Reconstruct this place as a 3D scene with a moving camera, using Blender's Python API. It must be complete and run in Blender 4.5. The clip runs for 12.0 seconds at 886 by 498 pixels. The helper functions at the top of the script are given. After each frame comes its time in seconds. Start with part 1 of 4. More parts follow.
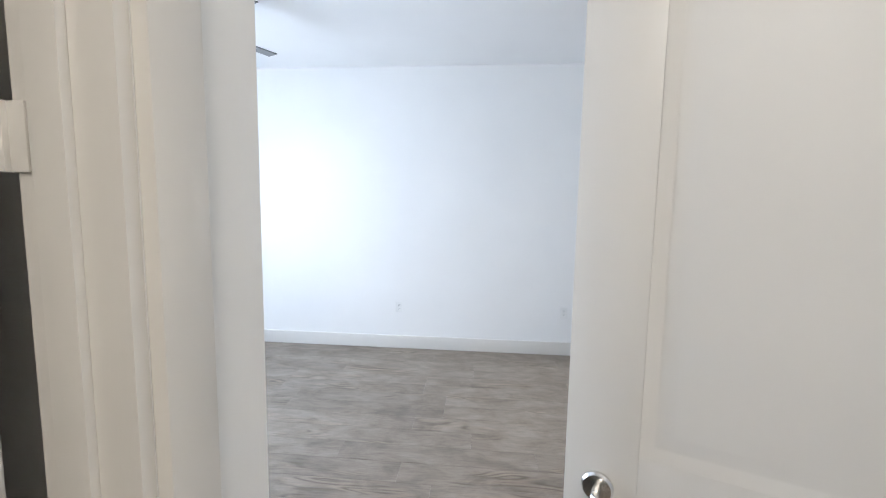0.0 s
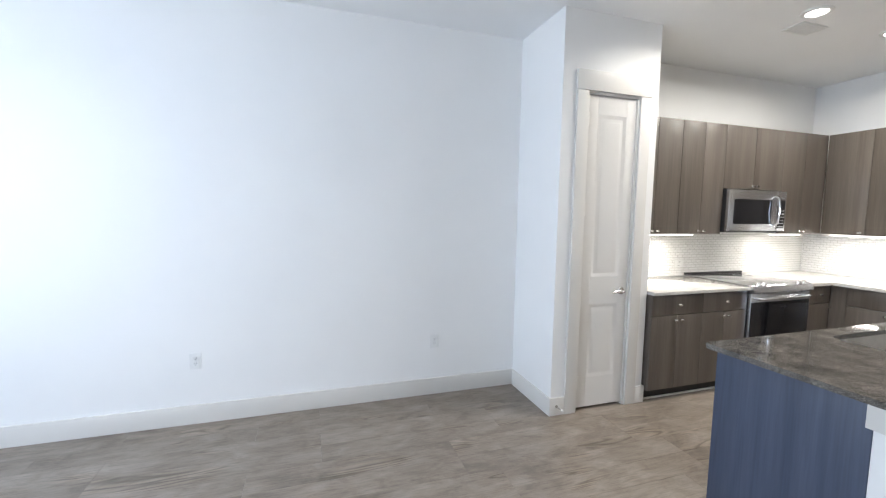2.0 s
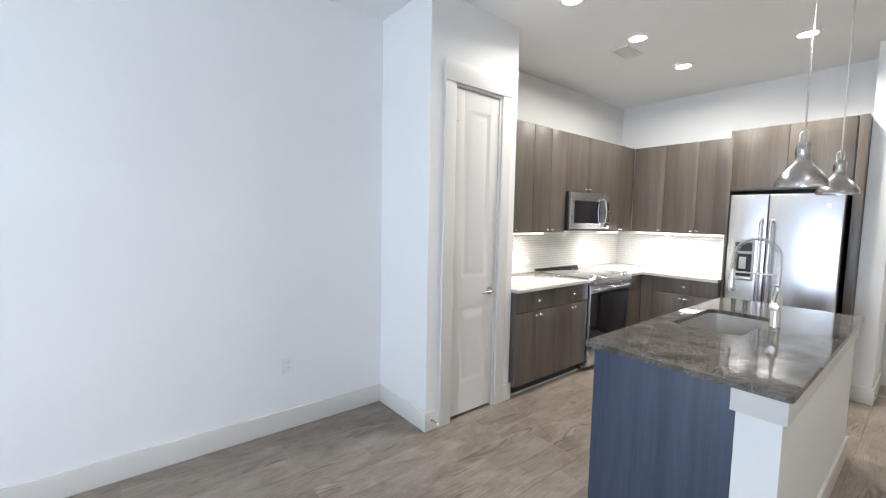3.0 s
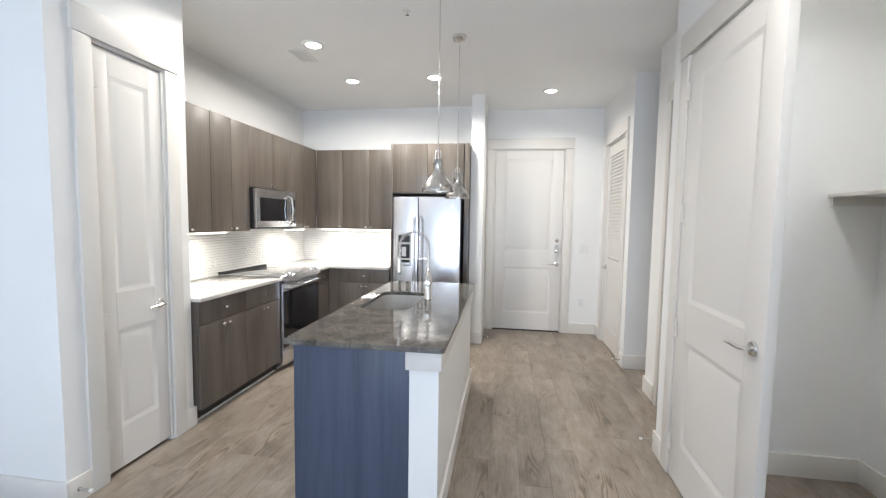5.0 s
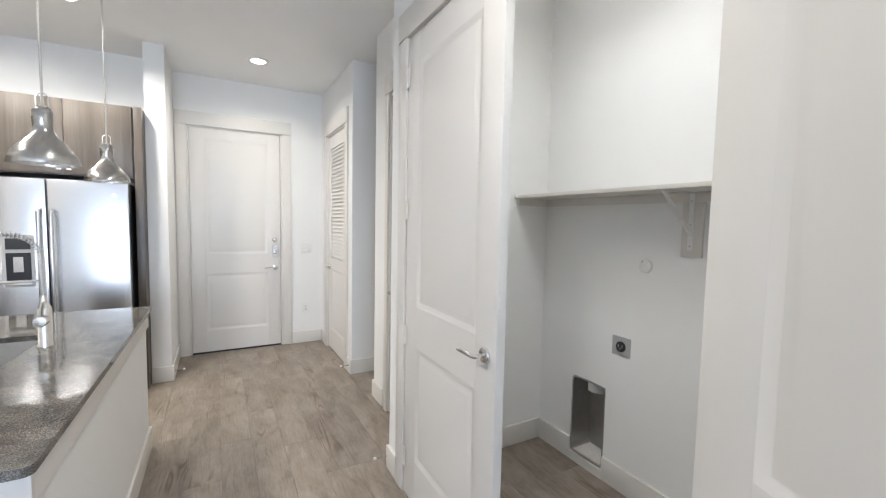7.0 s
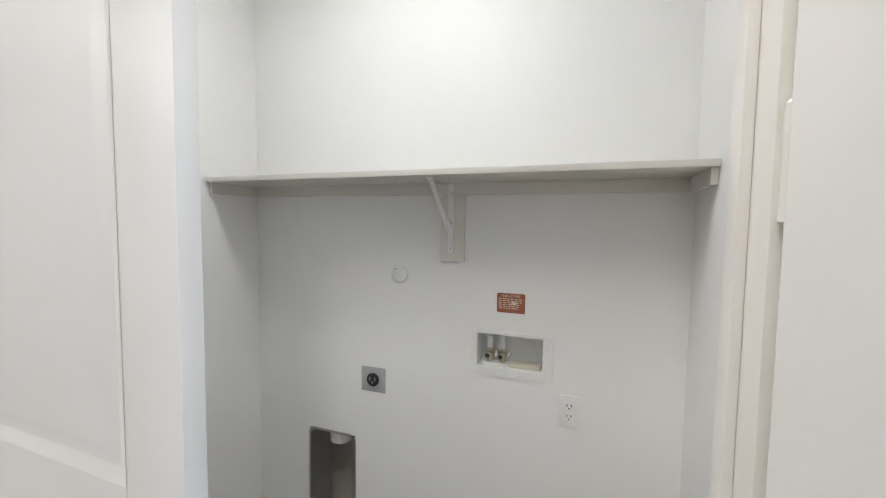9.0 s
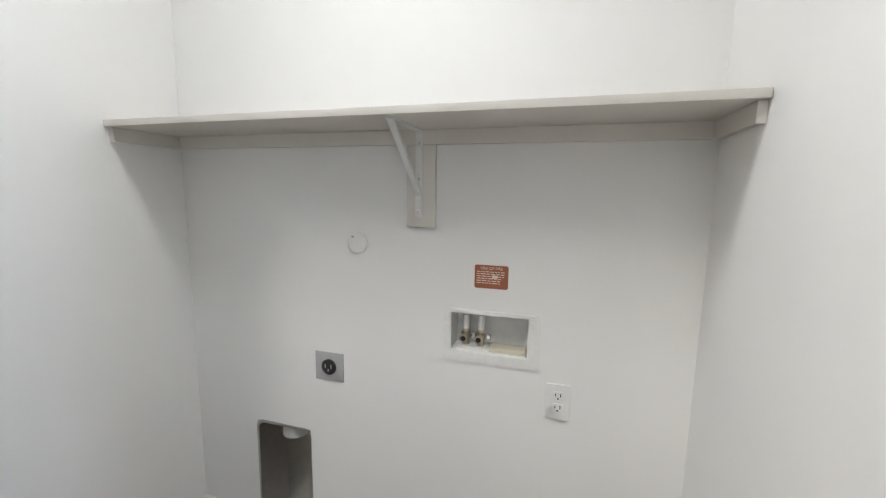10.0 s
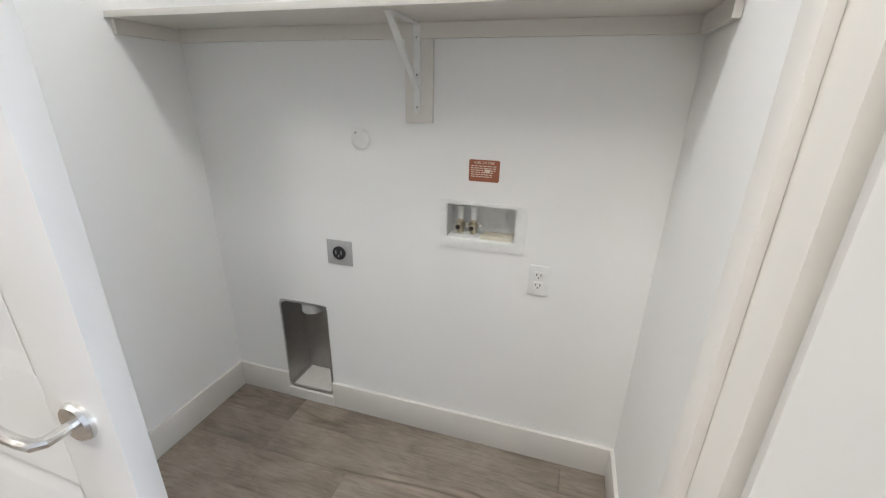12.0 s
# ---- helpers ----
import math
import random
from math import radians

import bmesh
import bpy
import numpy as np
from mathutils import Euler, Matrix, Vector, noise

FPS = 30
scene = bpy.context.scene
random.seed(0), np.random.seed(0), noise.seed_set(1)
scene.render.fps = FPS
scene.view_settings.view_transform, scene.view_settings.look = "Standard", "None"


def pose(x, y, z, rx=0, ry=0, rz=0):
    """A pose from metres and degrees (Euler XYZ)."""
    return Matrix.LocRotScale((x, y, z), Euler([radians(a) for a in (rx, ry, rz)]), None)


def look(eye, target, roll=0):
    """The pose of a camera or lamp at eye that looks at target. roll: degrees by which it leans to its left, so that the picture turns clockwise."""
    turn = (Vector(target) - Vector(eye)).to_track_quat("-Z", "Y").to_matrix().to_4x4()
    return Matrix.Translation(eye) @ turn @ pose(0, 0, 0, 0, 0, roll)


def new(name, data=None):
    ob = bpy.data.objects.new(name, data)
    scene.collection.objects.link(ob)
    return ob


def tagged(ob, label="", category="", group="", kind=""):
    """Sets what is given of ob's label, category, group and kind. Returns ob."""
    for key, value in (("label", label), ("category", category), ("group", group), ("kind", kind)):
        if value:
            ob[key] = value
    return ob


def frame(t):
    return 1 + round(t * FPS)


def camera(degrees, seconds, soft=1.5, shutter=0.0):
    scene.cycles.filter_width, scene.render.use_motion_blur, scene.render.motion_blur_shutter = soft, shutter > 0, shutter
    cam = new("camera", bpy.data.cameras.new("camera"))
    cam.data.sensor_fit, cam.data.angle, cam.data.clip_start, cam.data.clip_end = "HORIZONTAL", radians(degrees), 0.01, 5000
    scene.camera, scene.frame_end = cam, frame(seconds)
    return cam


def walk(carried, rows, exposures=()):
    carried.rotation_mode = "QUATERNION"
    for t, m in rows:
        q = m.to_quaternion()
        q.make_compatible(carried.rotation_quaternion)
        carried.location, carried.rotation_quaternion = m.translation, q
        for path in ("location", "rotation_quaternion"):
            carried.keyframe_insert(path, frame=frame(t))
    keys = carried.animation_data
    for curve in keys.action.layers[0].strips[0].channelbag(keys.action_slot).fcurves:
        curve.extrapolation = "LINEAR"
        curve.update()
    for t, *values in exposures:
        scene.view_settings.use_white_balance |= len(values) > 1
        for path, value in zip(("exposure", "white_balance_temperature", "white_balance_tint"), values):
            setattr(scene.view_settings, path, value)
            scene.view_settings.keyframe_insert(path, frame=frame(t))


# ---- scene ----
cam = camera(94.9, 12.0, 1.2)
# seconds, eye, target, roll
PATH = [
    (0, (0.272, -0.25, 1.525), (0.095, 1.730, 1.323), 0.9),
    (0.3, (0.236, -0.092, 1.465), (0.070, 1.896, 1.299), 0.8),
    (0.6, (0.211, 0.076, 1.46), (0.071, 2.066, 1.296), 0.7),
    (1, (0.193, 0.3, 1.465), (0.215, 2.294, 1.303), 0.8),
    (1.5, (0.211, 0.585, 1.484), (0.509, 2.555, 1.32), 0.8),
    (2, (0.208, 0.844, 1.510), (0.822, 2.739, 1.333), 0.9),
    (2.5, (0.240, 1.065, 1.503), (1.181, 2.822, 1.332), 1.1),
    (3, (0.262, 1.220, 1.486), (1.522, 2.768, 1.329), 1.1),
    (3.5, (0.244, 1.294, 1.490), (1.789, 2.556, 1.337), 1.1),
    (3.7, (0.223, 1.315, 1.486), (1.871, 2.44, 1.34), 1.0),
    (5.3, (0.254, 1.229, 1.48), (2.246, 1.348, 1.34), 1.0),
    (5.5, (0.283, 1.226, 1.477), (2.278, 1.227, 1.339), 1.1),
    (6, (0.419, 1.197, 1.47), (2.393, 0.905, 1.334), 1.1),
    (6.5, (0.597, 1.158, 1.477), (2.492, 0.533, 1.346), 1.2),
    (7, (0.765, 1.114, 1.485), (2.512, 0.148, 1.35), 1.1),
    (7.2, (0.84, 1.099, 1.475), (2.501, -0.007, 1.35), 1.2),
    (7.5, (0.911, 1.059, 1.499), (2.424, -0.242, 1.358), 1.0),
    (7.7, (0.996, 1.009, 1.476), (2.395, -0.415, 1.352), 1.1),
    (9.3, (1.378, 0.581, 1.488), (1.993, -1.317, 1.347), 0.8),
    (9.5, (1.393, 0.516, 1.48), (1.984, -1.388, 1.324), 0.9),
    (10, (1.418, 0.407, 1.454), (1.99, -1.489, 1.173), 0.9),
    (10.5, (1.413, 0.38, 1.427), (1.975, -1.481, 0.955), 1.0),
    (11, (1.409, 0.381, 1.412), (1.96, -1.445, 0.809), 1.1),
    (11.5, (1.396, 0.403, 1.408), (1.943, -1.399, 0.732), 1.2),
    (12, (1.358, 0.541, 1.437), (1.899, -1.247, 0.72), 1.2),
]
walk(cam, [(t, look(eye, target, roll)) for t, eye, target, roll in PATH], [(0, 0.76), (1.2, 0.72), (2.5, 0.72), (3.7, 0.76), (5.5, 0.86), (7.5, 0.84), (9.5, 0.93), (10.5, 1.08), (12, 1.12)])

# ---------------------------------------------------------------- light
world = bpy.data.worlds.new("sky")
scene.world = world
world.use_nodes = True
wn = world.node_tree
sky = wn.nodes.new("ShaderNodeTexSky")
sky.sky_type = "NISHITA"
sky.sun_disc = False
sky.sun_elevation = radians(35)
sky.sun_rotation = radians(200)
wn.links.new(sky.outputs[0], wn.nodes["Background"].inputs[0])
wn.nodes["Background"].inputs[1].default_value = 0.12


def area_lamp(name, m, sx, sy, watts, color, spread=180):
    data = bpy.data.lights.new(name, "AREA")
    data.shape, data.size, data.size_y = "RECTANGLE", sx, sy
    data.energy, data.color, data.spread = watts, color, radians(spread)
    ob = new(name, data)
    ob.matrix_world = m
    return ob


def disc_lamp(name, loc, size, watts, color, spread=180):
    data = bpy.data.lights.new(name, "AREA")
    data.shape, data.size = "DISK", size
    data.energy, data.color, data.spread = watts, color, radians(spread)
    ob = new(name, data)
    ob.matrix_world = pose(*loc)
    return ob


DAY = (0.61, 0.76, 1.0)
WARM = (1.0, 0.965, 0.91)
CEIL = 2.95
XW, XE = -3.21, 5.797
area_lamp("window_daylight", pose(XW - 0.002, 1.65, 1.47, 0, -90, 0), 1.55, 1.7, 66, DAY, 180)
CANS = [(2.69, 2.89), (3.585, 2.88), (4.49, 2.88), (4.47, 1.99), (5.03, 0.765), (1.62, 0.765)]
for cx, cy in CANS:
    disc_lamp("downlight_lamp", (cx, cy, CEIL - 0.012), 0.12, (6.5 if cx > 3 else 7.5) if cy < 1 else 5.0 if cx < 3 else 14.0, WARM, 170 if cx > 3 and cy > 2 else 145)
disc_lamp("closet_lamp", (1.95, -0.02, CEIL - 0.10), 0.30, 5.3, (0.965, 0.985, 1.0), 150)
# unseen lamp, added for the warm light on the open closet leaf
disc_lamp("unseen_corridor_lamp", (0.45, -1.1, CEIL - 0.10), 0.26, 11.5, (1.0, 0.93, 0.84), 170)
disc_lamp("fan_lamp", (-1.62, 2.32, 2.555), 0.16, 6, (0.86, 0.93, 1.0), 175)
UNDER = [(3.29, 3.72, 0.50, 0.05), (4.80, 3.72, 0.36, 0.05), (5.28, 3.37, 0.05, 0.42), (5.28, 2.87, 0.05, 0.44)]
for ux, uy, sx, sy in UNDER:
    area_lamp("cabinet_strip_lamp", pose(ux, uy, 1.342), sx, sy, 2.2 if ux < 4 else 1.4 if ux < 5 else 1.0, (1.0, 0.95, 0.88), 165)

# ---------------------------------------------------------------- materials


def nodes_of(name):
    m = bpy.data.materials.new(name)
    m.use_nodes = True
    return m, m.node_tree, m.node_tree.nodes["Principled BSDF"]


def link(nt, a, b):
    nt.links.new(a, b)


def coords(nt, scale=(1, 1, 1), kind="Object", turn=(0, 0, 0)):
    tc = nt.nodes.new("ShaderNodeTexCoord")
    mp = nt.nodes.new("ShaderNodeMapping")
    mp.inputs["Scale"].default_value = scale
    mp.inputs["Rotation"].default_value = turn
    link(nt, tc.outputs[kind], mp.inputs["Vector"])
    return mp.outputs["Vector"]


def noise_of(nt, vec, scale, detail=4, rough=0.55, distortion=0.0):
    n = nt.nodes.new("ShaderNodeTexNoise")
    n.inputs["Scale"].default_value = scale
    n.inputs["Detail"].default_value = detail
    n.inputs["Roughness"].default_value = rough
    n.inputs["Distortion"].default_value = distortion
    if vec is not None:
        link(nt, vec, n.inputs["Vector"])
    return n.outputs["Fac"]


def ramp(nt, fac, stops):
    r = nt.nodes.new("ShaderNodeValToRGB")
    while len(r.color_ramp.elements) < len(stops):
        r.color_ramp.elements.new(0.5)
    for e, (p, c) in zip(r.color_ramp.elements, stops):
        e.position, e.color = p, (*c, 1)
    link(nt, fac, r.inputs["Fac"])
    return r.outputs["Color"]


def mix(nt, fac, a, b, mode="MIX"):
    n = nt.nodes.new("ShaderNodeMix")
    n.data_type, n.blend_type = "RGBA", mode
    for value, socket in ((fac, n.inputs[0]), (a, n.inputs[6]), (b, n.inputs[7])):
        if isinstance(value, (int, float)):
            socket.default_value = value
        elif isinstance(value, tuple):
            socket.default_value = (*value, 1)
        else:
            link(nt, value, socket)
    return n.outputs[2]


def bump(nt, bsdf, height, strength, distance=0.002):
    b = nt.nodes.new("ShaderNodeBump")
    b.inputs["Strength"].default_value = strength
    b.inputs["Distance"].default_value = distance
    link(nt, height, b.inputs["Height"])
    link(nt, b.outputs["Normal"], bsdf.inputs["Normal"])


def scaled(c, k):
    return tuple(min(1.0, v * k) for v in c)


def paint(name, color, rough=0.6, grain=260, relief=0.15, blotch=0.03):
    m, nt, b = nodes_of(name)
    v = coords(nt)
    big = noise_of(nt, v, 1.6, 3)
    small = noise_of(nt, v, grain, 2)
    link(nt, ramp(nt, big, [(0.3, scaled(color, 1 - blotch)), (0.7, color)]), b.inputs["Base Color"])
    b.inputs["Roughness"].default_value = rough
    bump(nt, b, small, relief, 0.001)
    return m


def metal(name, color, rough=0.25, brushed=None):
    m, nt, b = nodes_of(name)
    b.inputs["Metallic"].default_value = 1.0
    v = coords(nt, brushed or (30, 30, 30))
    n = noise_of(nt, v, 6 if brushed else 1.0, 3)
    link(nt, ramp(nt, n, [(0.3, scaled(color, 0.9)), (0.7, color)]), b.inputs["Base Color"])
    b.inputs["Roughness"].default_value = rough
    if brushed:
        bump(nt, b, n, 0.06, 0.0005)
    return m


def plain(name, color, rough=0.5, metallic=0.0, spec=0.5):
    m, nt, b = nodes_of(name)
    v = coords(nt)
    n = noise_of(nt, v, 40, 3)
    link(nt, ramp(nt, n, [(0.3, scaled(color, 0.92)), (0.7, color)]), b.inputs["Base Color"])
    b.inputs["Roughness"].default_value = rough
    b.inputs["Metallic"].default_value = metallic
    b.inputs["Specular IOR Level"].default_value = spec
    return m


def glowing(name, color, strength):
    m, nt, b = nodes_of(name)
    b.inputs["Base Color"].default_value = (0.9, 0.9, 0.9, 1)
    b.inputs["Emission Color"].default_value = (*color, 1)
    b.inputs["Emission Strength"].default_value = strength
    return m


def laminate(name, dark, light, rough=0.42):
    """Wood-look laminate with upright grain."""
    m, nt, b = nodes_of(name)
    info = nt.nodes.new("ShaderNodeObjectInfo")
    tc = nt.nodes.new("ShaderNodeTexCoord")
    shift = nt.nodes.new("ShaderNodeVectorMath")
    shift.operation = "MULTIPLY_ADD"
    link(nt, info.outputs["Random"], shift.inputs[0])
    shift.inputs[1].default_value = (7.3, 5.1, 3.7)
    link(nt, tc.outputs["Object"], shift.inputs[2])
    mp = nt.nodes.new("ShaderNodeMapping")
    mp.inputs["Scale"].default_value = (1, 1, 0.045)
    link(nt, shift.outputs[0], mp.inputs["Vector"])
    v = mp.outputs["Vector"]
    broad = noise_of(nt, v, 9, 3, 0.5, 0.6)
    fine = noise_of(nt, v, 90, 4, 0.6)
    c1 = ramp(nt, broad, [(0.35, dark), (0.65, light)])
    c2 = ramp(nt, fine, [(0.3, (0.72, 0.72, 0.72)), (0.7, (1.0, 1.0, 1.0))])
    link(nt, mix(nt, 0.75, c1, c2, "MULTIPLY"), b.inputs["Base Color"])
    b.inputs["Roughness"].default_value = rough
    bump(nt, b, fine, 0.12, 0.0008)
    return m


def plank_material():
    """Grey-brown vinyl plank, grain along x, each plank its own tone and cut."""
    m, nt, b = nodes_of("vinyl_plank")
    info = nt.nodes.new("ShaderNodeObjectInfo")
    tc = nt.nodes.new("ShaderNodeTexCoord")
    shift = nt.nodes.new("ShaderNodeVectorMath")
    shift.operation = "MULTIPLY_ADD"
    link(nt, info.outputs["Random"], shift.inputs[0])
    shift.inputs[1].default_value = (31.0, 17.0, 11.0)
    link(nt, tc.outputs["Object"], shift.inputs[2])

    def stretched(s):
        mp = nt.nodes.new("ShaderNodeMapping")
        mp.inputs["Scale"].default_value = s
        link(nt, shift.outputs[0], mp.inputs["Vector"])
        return mp.outputs["Vector"]
    # arched growth rings, in a few places only
    hills = noise_of(nt, stretched((0.75, 5.5, 1)), 1.6, 1, 0.35, 0.5)
    times = nt.nodes.new("ShaderNodeMath")
    times.operation = "MULTIPLY"
    times.inputs[1].default_value = 62.0
    link(nt, hills, times.inputs[0])
    wave = nt.nodes.new("ShaderNodeMath")
    wave.operation = "SINE"
    link(nt, times.outputs[0], wave.inputs[0])
    rings = nt.nodes.new("ShaderNodeMapRange")
    rings.inputs["From Min"].default_value = -1.0
    link(nt, wave.outputs[0], rings.inputs["Value"])
    streak = noise_of(nt, stretched((1.4, 20, 1)), 6, 6, 0.66, 0.35)
    cloud = noise_of(nt, stretched((1.5, 3.0, 1)), 2.2, 5, 0.66, 0.5)
    base = ramp(nt, cloud, [(0.26, (0.138, 0.110, 0.087)), (0.50, (0.240, 0.199, 0.162)), (0.76, (0.338, 0.289, 0.243))])
    ringc = ramp(nt, rings.outputs["Result"], [(0.0, (0.55, 0.51, 0.46)), (0.30, (0.90, 0.88, 0.86)), (1.0, (1.14, 1.10, 1.06))])
    patch = ramp(nt, noise_of(nt, stretched((1.1, 4.2, 1)), 1.5, 2), [(0.56, (0.03, 0.03, 0.03)), (0.65, (1, 1, 1))])
    c = mix(nt, patch, base, mix(nt, 1.0, base, ringc, "MULTIPLY"))
    c = mix(nt, 0.8, c, ramp(nt, streak, [(0.30, (0.62, 0.60, 0.58)), (0.48, (0.96, 0.96, 0.96)), (0.75, (1.14, 1.14, 1.14))]), "MULTIPLY")
    tone = nt.nodes.new("ShaderNodeMapRange")
    tone.inputs["To Min"].default_value = 0.91
    tone.inputs["To Max"].default_value = 1.06
    link(nt, info.outputs["Random"], tone.inputs["Value"])
    hsv = nt.nodes.new("ShaderNodeHueSaturation")
    link(nt, tone.outputs["Result"], hsv.inputs["Value"])
    link(nt, c, hsv.inputs["Color"])
    link(nt, hsv.outputs["Color"], b.inputs["Base Color"])
    b.inputs["Roughness"].default_value = 0.36
    bump(nt, b, streak, 0.18, 0.001)
    return m


def granite(name, tones, low=0.6, high=1.5):
    m, nt, b = nodes_of(name)
    v = coords(nt)
    vo = nt.nodes.new("ShaderNodeTexVoronoi")
    vo.inputs["Scale"].default_value = 420
    link(nt, v, vo.inputs["Vector"])
    cloud = noise_of(nt, v, 9, 5, 0.65)
    speck = ramp(nt, vo.outputs["Color"], list(zip((0.25, 0.55, 0.93), tones)))
    veil = ramp(nt, cloud, [(0.35, (low, low, low)), (0.7, (high, high * 0.97, high * 0.92))])
    link(nt, mix(nt, 1.0, speck, veil, "MULTIPLY"), b.inputs["Base Color"])
    b.inputs["Roughness"].default_value = 0.055
    b.inputs["Specular IOR Level"].default_value = 0.6
    return m


def glass_material(name):
    m, nt, b = nodes_of(name)
    b.inputs["Transmission Weight"].default_value = 1.0
    b.inputs["Roughness"].default_value = 0.0
    b.inputs["IOR"].default_value = 1.45
    return m


WALL = paint("wall_paint", (0.82, 0.815, 0.80), 0.62)
CEILING = paint("ceiling_paint", (0.87, 0.87, 0.865), 0.75, 120, 0.3)
TRIM = paint("trim_paint", (0.69, 0.665, 0.625), 0.38, 90, 0.05, 0.02)
DOORP = paint("door_paint", (0.69, 0.668, 0.635), 0.36, 70, 0.06, 0.02)
SHELFP = paint("shelf_paint", (0.70, 0.67, 0.62), 0.45, 60, 0.1, 0.04)
PLASTIC = plain("white_plastic", (0.80, 0.80, 0.78), 0.35)
WOOD = laminate("cabinet_laminate", (0.090, 0.074, 0.060), (0.130, 0.109, 0.091), 0.34)
# cabinet laminate with the window's blue daylight sheen put into its colour
PANELDAY = laminate("daylight_tinted_laminate", (0.050, 0.066, 0.108), (0.078, 0.098, 0.150))
# dark toe kicks; on wall cabinet bodies it paints the shade between doors
GAPKICK = plain("dark_gaps_and_kicks", (0.03, 0.027, 0.024), 0.6)
PLANK = plank_material()
SUBFLOOR = plain("plank_joint", (0.115, 0.096, 0.080), 0.8)
GRANITE = granite("dark_granite", ((0.055, 0.053, 0.050), (0.110, 0.104, 0.097), (0.260, 0.246, 0.230)))
PALESTONE = granite("pale_speckled_stone", ((0.44, 0.43, 0.41), (0.60, 0.585, 0.56), (0.73, 0.715, 0.69)), 0.88, 1.08)
TILE = paint("glazed_white_tile", (0.84, 0.83, 0.81), 0.14, 30, 0.1, 0.05)
GROUT = plain("grout", (0.60, 0.585, 0.56), 0.85)
STEEL = metal("brushed_steel", (0.74, 0.75, 0.77), 0.27, (2, 2, 160))
SINKST = plain("sink_steel", (0.90, 0.87, 0.83), 0.34, 0.1)
NICKEL = metal("satin_nickel", (0.76, 0.75, 0.73), 0.22)
CHROME = metal("chrome", (0.78, 0.78, 0.78), 0.08)
GALV = metal("galvanised_sheet", (0.48, 0.47, 0.45), 0.42)
BRASS = metal("brass_valve", (0.62, 0.55, 0.42), 0.28)
BLACKGL = plain("black_glass", (0.012, 0.012, 0.014), 0.06, 0, 0.6)
BLACK = plain("black_plastic", (0.018, 0.018, 0.02), 0.4)
# base raised to grey in place of the bright backsplash reflected in the glass
COOKTOP = plain("glass_cooktop", (0.19, 0.19, 0.19), 0.05, 0, 0.7)
RUST = plain("rust_orange_sticker", (0.33, 0.105, 0.055), 0.5)
CREAM = plain("cream_print", (0.72, 0.62, 0.52), 0.6)
GREYPL = plain("grey_plate", (0.42, 0.42, 0.42), 0.4)
FANBLADE = laminate("fan_blade", (0.075, 0.077, 0.082), (0.11, 0.112, 0.118), 0.4)
BLINDM = paint("blind_slat", (0.84, 0.84, 0.84), 0.5, 40, 0.03)
BOXFLOOR = plain("pale_floor_of_box", (0.66, 0.63, 0.59), 0.85)
GLASS = glass_material("window_glass")
CANGLOW = glowing("downlight_glow", (1.0, 0.96, 0.90), 9)
STRIPGLOW = glowing("strip_glow", (1.0, 0.96, 0.90), 14)
SKYGLOW = glowing("bright_sky", (0.86, 0.93, 1.0), 3.0)
FANGLOW = glowing("fan_globe_glow", (1.0, 0.97, 0.93), 4)

# ---------------------------------------------------------------- mesh helpers
ORIGIN = {}


def box(bm, x0, x1, y0, y1, z0, z1, bev=0.0):
    verts = [bm.verts.new(p) for p in ((x0, y0, z0), (x1, y0, z0), (x1, y1, z0), (x0, y1, z0),
                                       (x0, y0, z1), (x1, y0, z1), (x1, y1, z1), (x0, y1, z1))]
    faces = [bm.faces.new([verts[i] for i in q]) for q in
             ((0, 3, 2, 1), (4, 5, 6, 7), (0, 1, 5, 4), (1, 2, 6, 5), (2, 3, 7, 6), (3, 0, 4, 7))]
    if bev:
        edges = list({e for f in faces for e in f.edges})
        bmesh.ops.bevel(bm, geom=edges, offset=bev, segments=2, affect="EDGES", profile=0.6)
    return bm


def boxes(*rows, bev=0.0):
    bm = bmesh.new()
    for r in rows:
        box(bm, *r, bev=bev)
    return bm


def lathe(bm, profile, center=(0, 0, 0), axis="Z", seg=24, caps=True):
    """Turns (radius, height) rows round an axis."""
    rings = []
    for r, h in profile:
        ring = []
        for i in range(seg):
            a = 2 * math.pi * i / seg
            p = (r * math.cos(a), r * math.sin(a), h)
            if axis == "X":
                p = (p[2], p[0], p[1])
            elif axis == "Y":
                p = (p[1], p[2], p[0])
            ring.append(bm.verts.new(Vector(p) + Vector(center)))
        rings.append(ring)
    for a, b in zip(rings, rings[1:]):
        for i in range(seg):
            j = (i + 1) % seg
            bm.faces.new((a[i], a[j], b[j], b[i]))
    if caps:
        for ring, flip in ((rings[0], True), (rings[-1], False)):
            bm.faces.new(list(reversed(ring)) if flip else ring)
    return bm


def tube(bm, points, radius, seg=10):
    """A round bar along points."""
    pts = [Vector(p) for p in points]
    rings = []
    side = None
    for i, p in enumerate(pts):
        d = (pts[min(i + 1, len(pts) - 1)] - pts[max(i - 1, 0)]).normalized()
        if side is None:
            side = d.orthogonal().normalized()
        side = (side - d * side.dot(d)).normalized()
        up = d.cross(side)
        rings.append([bm.verts.new(p + radius * (math.cos(2 * math.pi * k / seg) * side + math.sin(2 * math.pi * k / seg) * up)) for k in range(seg)])
    for a, b in zip(rings, rings[1:]):
        for k in range(seg):
            j = (k + 1) % seg
            bm.faces.new((a[k], a[j], b[j], b[k]))
    bm.faces.new(list(reversed(rings[0])))
    bm.faces.new(rings[-1])
    return bm


